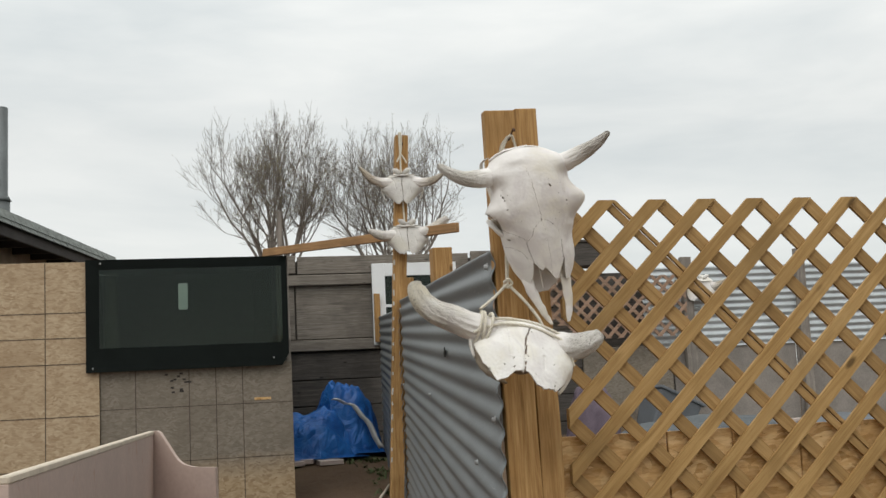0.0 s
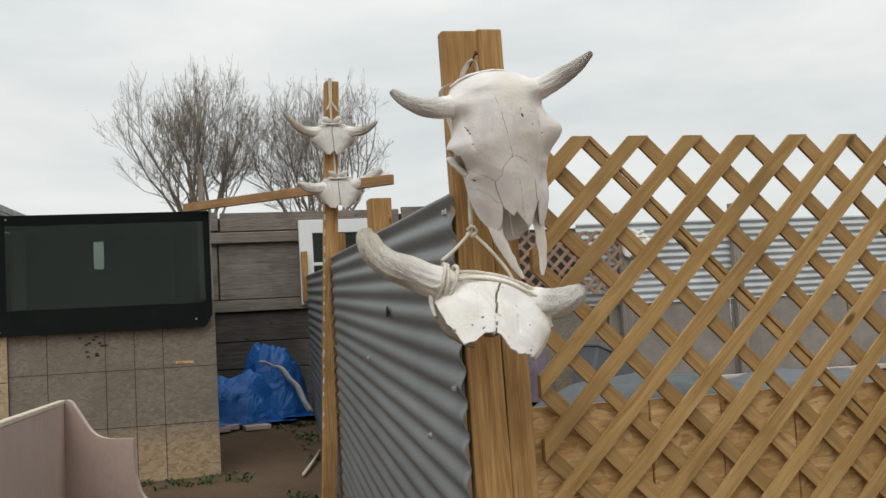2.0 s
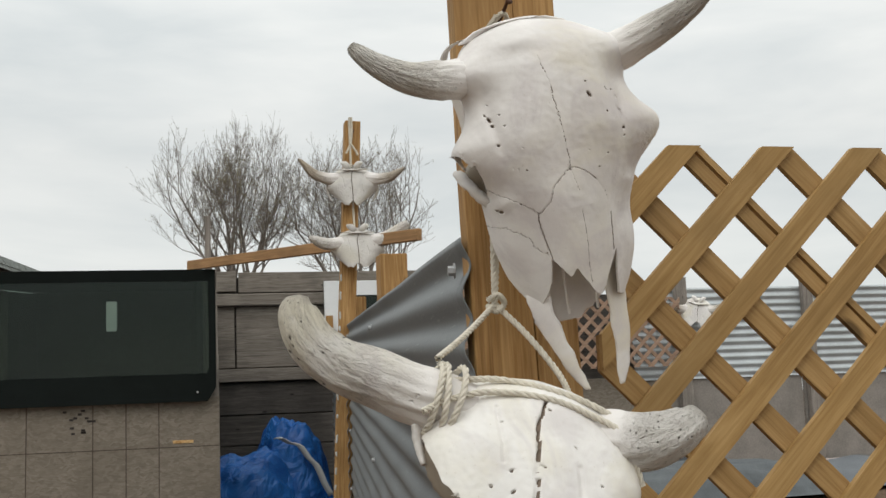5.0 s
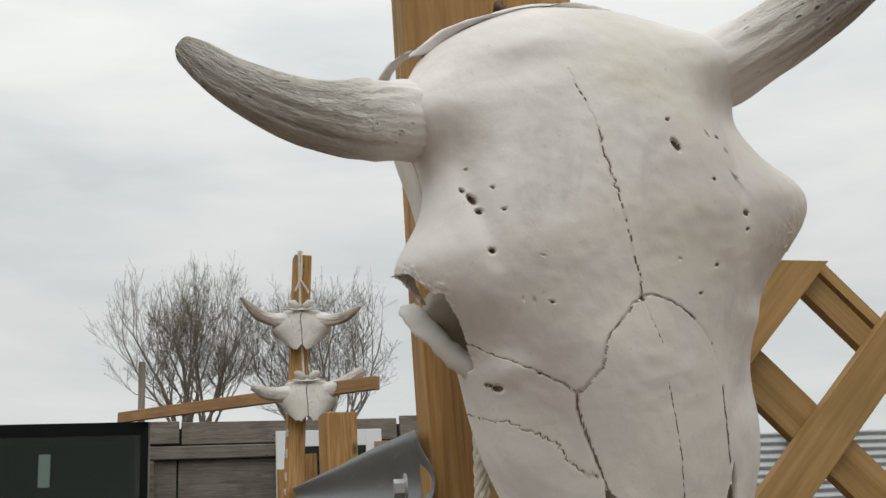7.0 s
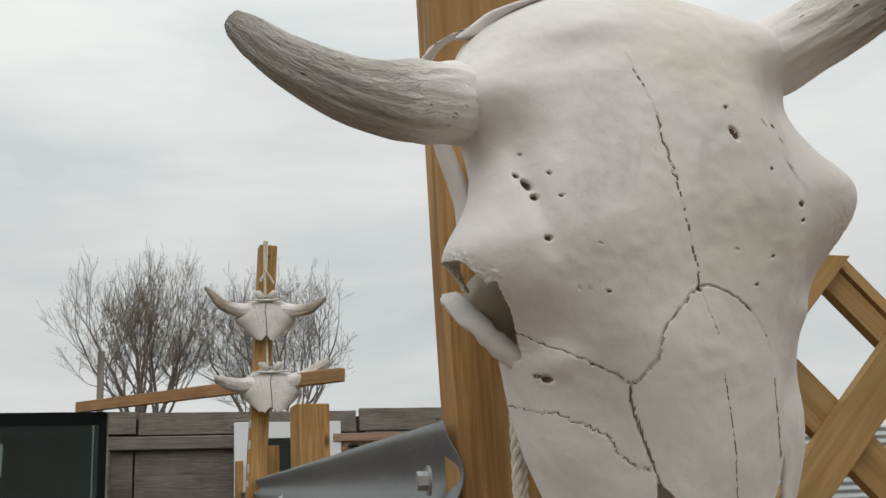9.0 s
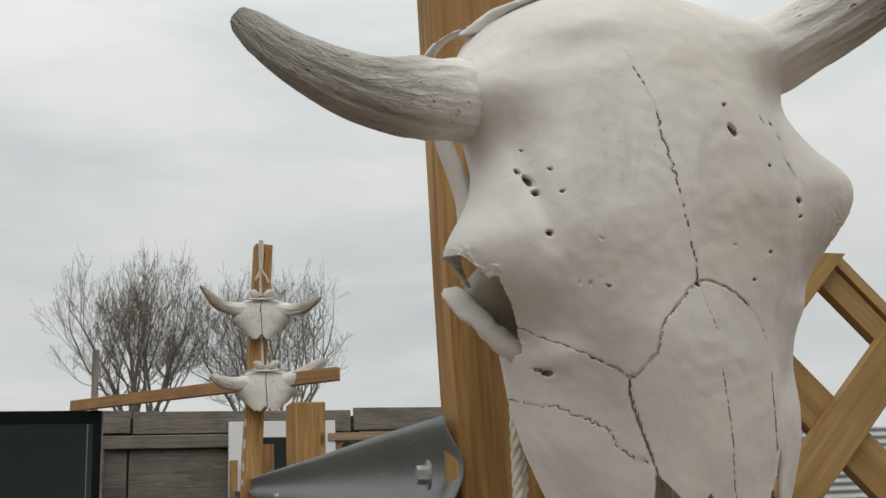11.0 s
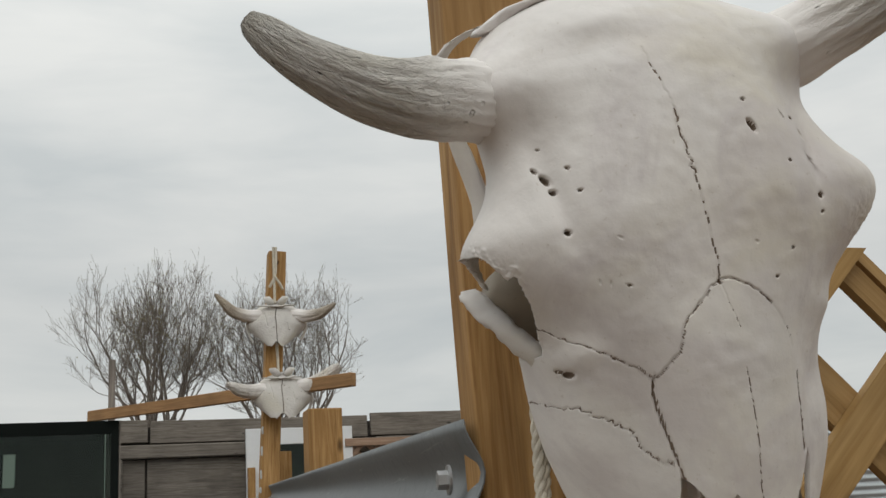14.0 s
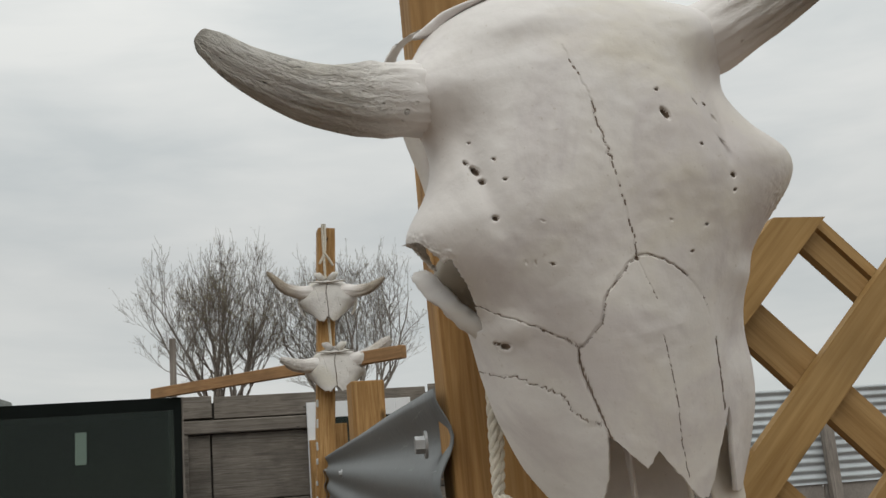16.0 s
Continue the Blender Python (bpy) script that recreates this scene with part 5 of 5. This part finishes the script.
def build_cap_skull(label, m, seed, horns, bone, horn_mat, notch=0.04, crest=False, cut=0.0, taper=0.0):
    p = thing("horned_skull", label, "skull", m)
    me, deep = skull_cap(seed, notch, cut=cut, taper=taper, low=0.094 + 0.036 * taper)
    me.materials.append(bone)
    me.materials.append(M_CRACK)
    # deep grooves get the same painted crevice shade
    me.polygons.foreach_set("material_index", deep.astype(np.int32).ravel())
    c = part("forehead", me, bone, p)
    sd = c.modifiers.new("thickness", "SOLIDIFY")
    sd.thickness, sd.offset = 0.006, -1
    for k, h in enumerate(horns):
        part("horn", horn_mesh(h, 70, 48, seed + k * 3, 0.24), horn_mat, p)
    # dark filler behind the forehead, hollow shade painted into its bone colour
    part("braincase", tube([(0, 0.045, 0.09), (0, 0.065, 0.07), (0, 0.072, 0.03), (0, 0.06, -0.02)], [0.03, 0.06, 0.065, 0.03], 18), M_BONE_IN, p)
    if cut:
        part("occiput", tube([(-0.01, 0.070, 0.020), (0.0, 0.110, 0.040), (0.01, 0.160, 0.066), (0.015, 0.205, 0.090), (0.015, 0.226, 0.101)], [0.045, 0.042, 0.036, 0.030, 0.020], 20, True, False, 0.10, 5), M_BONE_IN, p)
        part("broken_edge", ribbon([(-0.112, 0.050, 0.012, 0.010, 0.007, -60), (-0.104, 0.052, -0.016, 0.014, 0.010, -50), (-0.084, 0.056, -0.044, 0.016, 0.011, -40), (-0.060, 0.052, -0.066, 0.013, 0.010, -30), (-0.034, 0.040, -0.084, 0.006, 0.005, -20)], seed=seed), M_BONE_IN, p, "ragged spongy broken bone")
        part("bone_splinter", ribbon([(-0.118, 0.040, 0.030, 0.007, 0.005, 40), (-0.126, 0.046, 0.012, 0.012, 0.006, 60), (-0.122, 0.050, -0.006, 0.007, 0.005, 50), (-0.114, 0.050, -0.026, 0.003, 0.003, 40)], seed=seed + 4), bone, p)
    for sg in ((1,) if cut else (-1, 1)):
        part("socket_rim", ribbon([(sg * 0.112, 0.045, 0.018, 0.010, 0.004, 60), (sg * 0.122, 0.062, -0.01, 0.012, 0.005, 70), (sg * 0.112, 0.070, -0.045, 0.010, 0.004, 70), (sg * 0.10, 0.066, -0.07, 0.006, 0.003, 60)], seed=seed + sg), bone, p)
    if crest:
        for sg in (-1, 1):
            part("poll_knob", tube([(sg * 0.012, 0.02, 0.075), (sg * 0.035, 0.012, 0.098), (sg * 0.05, 0.02, 0.106)], [0.016, 0.015, 0.006], 14, True, False, 0.15, seed), bone, p)
        part("poll_plate", ribbon([(-0.075, 0.012, 0.066, 0.010, 0.006, 0), (-0.035, -0.002, 0.060, 0.02, 0.007, 0), (0, -0.008, 0.052, 0.024, 0.008, 0), (0.035, -0.002, 0.060, 0.02, 0.007, 0), (0.075, 0.012, 0.066, 0.010, 0.006, 0)], seed=seed), bone, p)
    return p


LOW = Matrix.Translation((-0.140, -0.238, 1.685)) @ pose(0, 0, 0, 0, 0, -8) @ pose(0, 0, 0, 0, 14, 0) @ pose(0, 0, 0, -28, 0, 0) @ Matrix.Translation((0.024, 0, 0)) @ Matrix.Diagonal((1.002, 1.002, 1.002, 1))
build_cap_skull("broad white bison skull with thick grooved horns, roped to post", LOW, 31,
                ([(-0.055, 0.045, 0.042, 0.028), (-0.104, 0.034, 0.044, 0.0335), (-0.140, 0.030, 0.045, 0.0330), (-0.182, 0.022, 0.050, 0.0325), (-0.222, 0.014, 0.052, 0.0295), (-0.258, 0.004, 0.066, 0.0265), (-0.281, -0.004, 0.092, 0.0225), (-0.287, -0.008, 0.110, 0.0130)],
                 [(0.050, 0.045, 0.042, 0.026), (0.084, 0.036, 0.043, 0.0325), (0.104, 0.029, 0.041, 0.0325), (0.124, 0.018, 0.040, 0.0310), (0.144, 0.004, 0.046, 0.0275), (0.162, -0.008, 0.060, 0.0215), (0.170, -0.013, 0.072, 0.0120)]), M_BONE_W, M_HORN, 0.028, False, 0.062)

FAR = ([(-0.055, 0.042, 0.030, 0.026), (-0.085, 0.035, 0.030, 0.031), (-0.125, 0.022, 0.028, 0.027), (-0.175, 0.004, 0.040, 0.024), (-0.210, -0.012, 0.070, 0.018), (-0.240, -0.024, 0.100, 0.010), (-0.252, -0.028, 0.110, 0.005)],
       [(0.055, 0.042, 0.030, 0.026), (0.085, 0.035, 0.028, 0.031), (0.125, 0.022, 0.018, 0.027), (0.175, 0.004, 0.018, 0.024), (0.210, -0.012, 0.030, 0.018), (0.238, -0.024, 0.046, 0.010), (0.250, -0.028, 0.052, 0.005)])
build_cap_skull("bleached skull with long tan horns on a tall post", Matrix.Translation((0.424, 4.57, 2.955)) @ pose(0, 0, 0, -12, 0, -9) @ Matrix.Diagonal((1.16, 1.16, 1.16, 1)), 43, FAR, M_BONE_SHADE, M_HORN_T, 0.012, True, 0.0, 0.5)
FAR2 = ([(-0.055, 0.042, 0.022, 0.026), (-0.085, 0.035, 0.019, 0.032), (-0.125, 0.018, 0.010, 0.030), (-0.175, -0.004, 0.012, 0.026), (-0.200, -0.022, 0.020, 0.020), (-0.226, -0.030, 0.026, 0.012)],
        [(0.055, 0.042, 0.030, 0.026), (0.085, 0.035, 0.031, 0.032), (0.125, 0.018, 0.032, 0.032), (0.170, -0.004, 0.050, 0.029), (0.215, -0.022, 0.075, 0.024), (0.240, -0.030, 0.090, 0.015)])
build_cap_skull("bleached broad skull resting before a timber cross bar", Matrix.Translation((0.442, 4.54, 2.60)) @ pose(0, 0, 0, -14, 0, -8) @ Matrix.Diagonal((1.16, 1.16, 1.16, 1)), 57, FAR2, M_BONE_SHADE, M_HORN, 0.012, True, 0.0, 0.38)
build_cap_skull("small pale skull hung on the far weathered post", Matrix.Translation((4.40, 8.60, 2.50)) @ pose(0, 0, 0, -5, 10, -20) @ Matrix.Diagonal((1.3, 1.3, 1.5, 1)), 71, FAR2, M_BONE_W, M_HORN_T, 0.03, True)


# ---- ropes ----
def rope(name, label, curves, r):
    p = thing(name, label, "rope")
    for k, c in enumerate(curves):
        part("strand", rope_mesh(c, r), M_ROPE, p)
    return p


K = Vector((-0.108, -0.062, 1.846))
rope("hanging_rope", "knotted off-white cotton rope holding the lower skull", [
    [(-0.100, -0.040, 2.02), (-0.102, -0.050, 1.97), (-0.106, -0.058, 1.90), K],
    [(-0.094, -0.038, 2.02), (-0.096, -0.048, 1.97), (-0.102, -0.056, 1.90), K],
    [K, K.lerp(LOW @ Vector((-0.122, 0.004, 0.080)), 0.33) - Vector((0, 0, 0.003)), K.lerp(LOW @ Vector((-0.122, 0.004, 0.080)), 0.67) - Vector((0, 0, 0.003)), LOW @ Vector((-0.122, 0.004, 0.080))],
    [K, K + Vector((0.031, -0.025, -0.040)), K + Vector((0.061, -0.045, -0.087)), K + Vector((0.073, -0.055, -0.117))],
    [K + Vector((-0.010, -0.004, 0.004)), K + Vector((0.0, -0.013, 0.010)), K + Vector((0.011, -0.004, 0.0)), K + Vector((0.0, -0.010, -0.010)), K + Vector((-0.010, 0.0, -0.002))],
], 0.0037)


def ring_pts(centre, axis, r, n=9, squash=1.0):
    axis = Vector(axis).normalized()
    a = axis.orthogonal().normalized()
    c = axis.cross(a)
    return [Vector(centre) + (a * math.cos(2 * math.pi * k / n) + c * math.sin(2 * math.pi * k / n) * squash) * r for k in range(n + 1)]


HB = LOW @ Vector((-0.118, 0.031, 0.045))
AX = (LOW.to_3x3() @ Vector((1, 0.1, -0.02)))
rope("horn_lashing", "off-white rope wound round the horn and across forehead", [
    [tuple(v) for v in ring_pts(HB + AX * 0.0, AX, 0.0395)],
    [tuple(v) for v in ring_pts(HB + AX * 0.010, AX + Vector((0, 0, 0.12)), 0.0405)],
    [tuple(v) for v in ring_pts(HB + AX * 0.020, AX + Vector((0, 0.1, -0.1)), 0.042)],
    [tuple(LOW @ Vector(v)) for v in ((-0.128, 0.0, 0.010), (-0.105, 0.002, 0.030), (-0.06, 0.0, 0.050), (0.0, 0.002, 0.058), (0.05, 0.002, 0.050), (0.095, 0.008, 0.034), (0.125, 0.036, -0.005))],
    [tuple(LOW @ Vector(v)) for v in ((-0.12, 0.004, 0.050), (-0.090, 0.014, 0.066), (-0.05, 0.014, 0.076), (0.0, 0.012, 0.076), (0.05, 0.010, 0.068), (0.09, 0.018, 0.056), (0.125, 0.036, 0.03))],
], 0.0036)
rope("nail_rope", "short off-white rope loop over the nail in the post", [
    [(-0.082, 0.020, 2.180), (-0.078, 0.018, 2.215), (-0.066, 0.012, 2.242), (-0.058, 0.004, 2.247), (-0.050, 0.012, 2.238), (-0.042, 0.018, 2.210), (-0.034, 0.020, 2.180)],
    [(-0.090, 0.022, 2.180), (-0.082, 0.020, 2.220), (-0.066, 0.010, 2.246)],
], 0.0036)
rope("post_rope", "knotted off-white rope tying a skull to the far post", [
    [(0.425, 4.62, 3.33), (0.424, 4.615, 3.25), (0.424, 4.61, 3.18), (0.424, 4.60, 3.04)],
    [(0.437, 4.62, 3.33), (0.436, 4.615, 3.25), (0.428, 4.61, 3.18), (0.40, 4.60, 3.12)],
    [(0.424, 4.605, 3.18), (0.45, 4.60, 3.14), (0.465, 4.60, 3.11)],
    [(0.43, 4.61, 2.86), (0.432, 4.605, 2.78), (0.434, 4.60, 2.70)],
], 0.006)


# ---- bare trees ----
def build_tree(label, x, y, height, seed, stems, spread, crown):
    rng = random.Random(seed)
    z0 = ground_z(0, y)
    segs, leaves = [], []

    def grow(p, d, ln, r, depth):
        pts, rad = [p], [r]
        n = 4 if depth < 4 else 3
        q, dd = p, d
        for k in range(n):
            dd = (dd + Vector((rng.gauss(0, 0.13), rng.gauss(0, 0.13), rng.gauss(0.035, 0.09)))).normalized()
            q = q + dd * ln / n
            pts.append(q)
            rad.append(r * (1 - 0.28 * (k + 1) / n))
        segs.append((pts, rad, depth))
        if depth >= 6:
            if rng.random() < 0.55:
                leaves.append(q)
            return
        kids = 3 if depth < 2 else rng.choice((2, 3, 3, 4)) if depth < 5 else 3
        for k in range(kids):
            i = rng.randint(max(1, n - 2), n) if k else n
            az = rng.uniform(0, 2 * math.pi)
            lean = rng.uniform(0.15, 0.45) if k == 0 else rng.uniform(0.45, 1.25)
            side = Vector((math.cos(az), math.sin(az), 0.1))
            nd = (dd * math.cos(lean) + side * math.sin(lean) * spread).normalized()
            grow(pts[i], nd, ln * rng.uniform(0.62, 0.86), rad[i] * (rng.uniform(0.74, 0.88) if k == 0 else rng.uniform(0.5, 0.72)), depth + 1)

    fork = 3.6
    base = Vector((x, y, fork))
    segs.append(([Vector((x, y, z0 - 0.1)), Vector((x + 0.06, y, z0 + 1.0)), Vector((x - 0.03, y, z0 + 1.9)), base], [0.22, 0.18, 0.16, 0.14], 0))
    for k in range(stems):
        az = 2 * math.pi * k / stems + rng.uniform(-0.4, 0.4)
        tilt = rng.uniform(0.45, 0.8) if k % 2 else rng.uniform(0.05, 0.3)
        grow(base, Vector((math.cos(az) * tilt, math.sin(az) * tilt, 0.8)).normalized(), height * 0.21, 0.082, 0)
    # the crown fills a measured width and height over its own stems
    ends = [pts[-1] for pts, _, d in segs if d >= 5]
    xs, top = sorted(q.x for q in ends), max(q.z for q in ends)
    lo, hi = xs[len(xs) // 100], xs[-1 - len(xs) // 100]
    kx, kz = (crown[1] - crown[0]) / (hi - lo), (crown[2] - fork) / (top - fork)

    def fit_crown(q):
        return Vector((crown[0] + (q.x - lo) * kx, y + (q.y - y) * kx, fork + (q.z - fork) * (kz if q.z > fork else 1.0)))

    segs = [([fit_crown(q) for q in pts], rad, d) for pts, rad, d in segs]
    leaves = [fit_crown(q) for q in leaves]
    p = thing("bare_tree", label, "tree")
    for nm, test, sides in (("trunk", lambda d: d < 2, 8), ("limb", lambda d: d in (2, 3), 5), ("twig", lambda d: d > 3, 3)):
        verts, faces = [], []
        for pts, rad, depth in segs:
            if not test(depth):
                continue
            b0 = len(verts)
            for i, q in enumerate(pts):
                d = (pts[min(len(pts) - 1, i + 1)] - pts[max(0, i - 1)]).normalized()
                a = d.orthogonal().normalized()
                c = d.cross(a)
                r = max(rad[i], 0.0038)
                for k in range(sides):
                    t = 2 * math.pi * k / sides
                    verts.append(q + (a * math.cos(t) + c * math.sin(t)) * r)
            for i in range(len(pts) - 1):
                for k in range(sides):
                    k2 = (k + 1) % sides
                    faces.append((b0 + i * sides + k, b0 + i * sides + k2, b0 + (i + 1) * sides + k2, b0 + (i + 1) * sides + k))
        ob = part(nm, mesh_of(verts, faces, True), M_BARK, p)
        if nm == "twig":
            ob["kind"] = "stuff"
    verts, faces = [], []
    for q in leaves:
        for _ in range(2):
            o = q + Vector((rng.gauss(0, 0.05), rng.gauss(0, 0.05), rng.gauss(0, 0.05)))
            a = Vector((rng.gauss(0, 1), rng.gauss(0, 1), rng.gauss(0, 1))).normalized()
            c = a.orthogonal().normalized()
            b0 = len(verts)
            s = rng.uniform(0.012, 0.028)
            verts += [o - a * s, o + c * s * 0.5, o + a * s, o - c * s * 0.5]
            faces.append((b0, b0 + 1, b0 + 2, b0 + 3))
    ob = part("leaf", mesh_of(verts, faces), M_LEAF, p, "sparse dry leaves")
    ob["kind"] = "stuff"
    return len(segs)


build_tree("bare spreading tree with grey-brown twigs beyond the wall", 0.6, 30.0, 8.3, 5, 6, 1.0, (-1.2, 2.75, 10.3))
build_tree("bare upright tree with fine twigs and few dry leaves", 4.0, 31.0, 7.6, 19, 6, 1.0, (2.2, 6.45, 10.1))


# ---- weeds ----
def build_weeds():
    rng = random.Random(6)
    verts, faces = [], []
    spots = [(rng.uniform(-0.25, 0.75), rng.uniform(7.75, 8.0)) for _ in range(26)] + [(rng.uniform(0.45, 0.72), rng.uniform(5.4, 7.6)) for _ in range(30)] + [(rng.uniform(-1.0, 0.0), rng.uniform(5.75, 6.05)) for _ in range(26)] + [(rng.uniform(0.12, 0.3), rng.uniform(4.2, 5.2)) for _ in range(14)]
    for x, y in spots:
        z = ground_z(x, y)
        for _ in range(16):
            a = rng.uniform(0, 6.28)
            ln = rng.uniform(0.03, 0.09)
            d = Vector((math.cos(a), math.sin(a), rng.uniform(0.4, 1.4))).normalized() * ln
            c = Vector((-math.sin(a), math.cos(a), 0)) * rng.uniform(0.004, 0.010)
            o = Vector((x + rng.gauss(0, 0.03), y + rng.gauss(0, 0.03), z - 0.01))
            b0 = len(verts)
            verts += [o - c * 0.5, o + c * 0.5, o + d * 0.6 + c, o + d * 0.6 - c, o + d - Vector((0, 0, ln * 0.2))]
            faces += [(b0, b0 + 1, b0 + 2, b0 + 3), (b0 + 3, b0 + 2, b0 + 4)]
    tagged(part("weeds", mesh_of(verts, faces), M_WEED), "low green weeds on bare earth along the fence", "weeds", kind="stuff")


build_weeds()
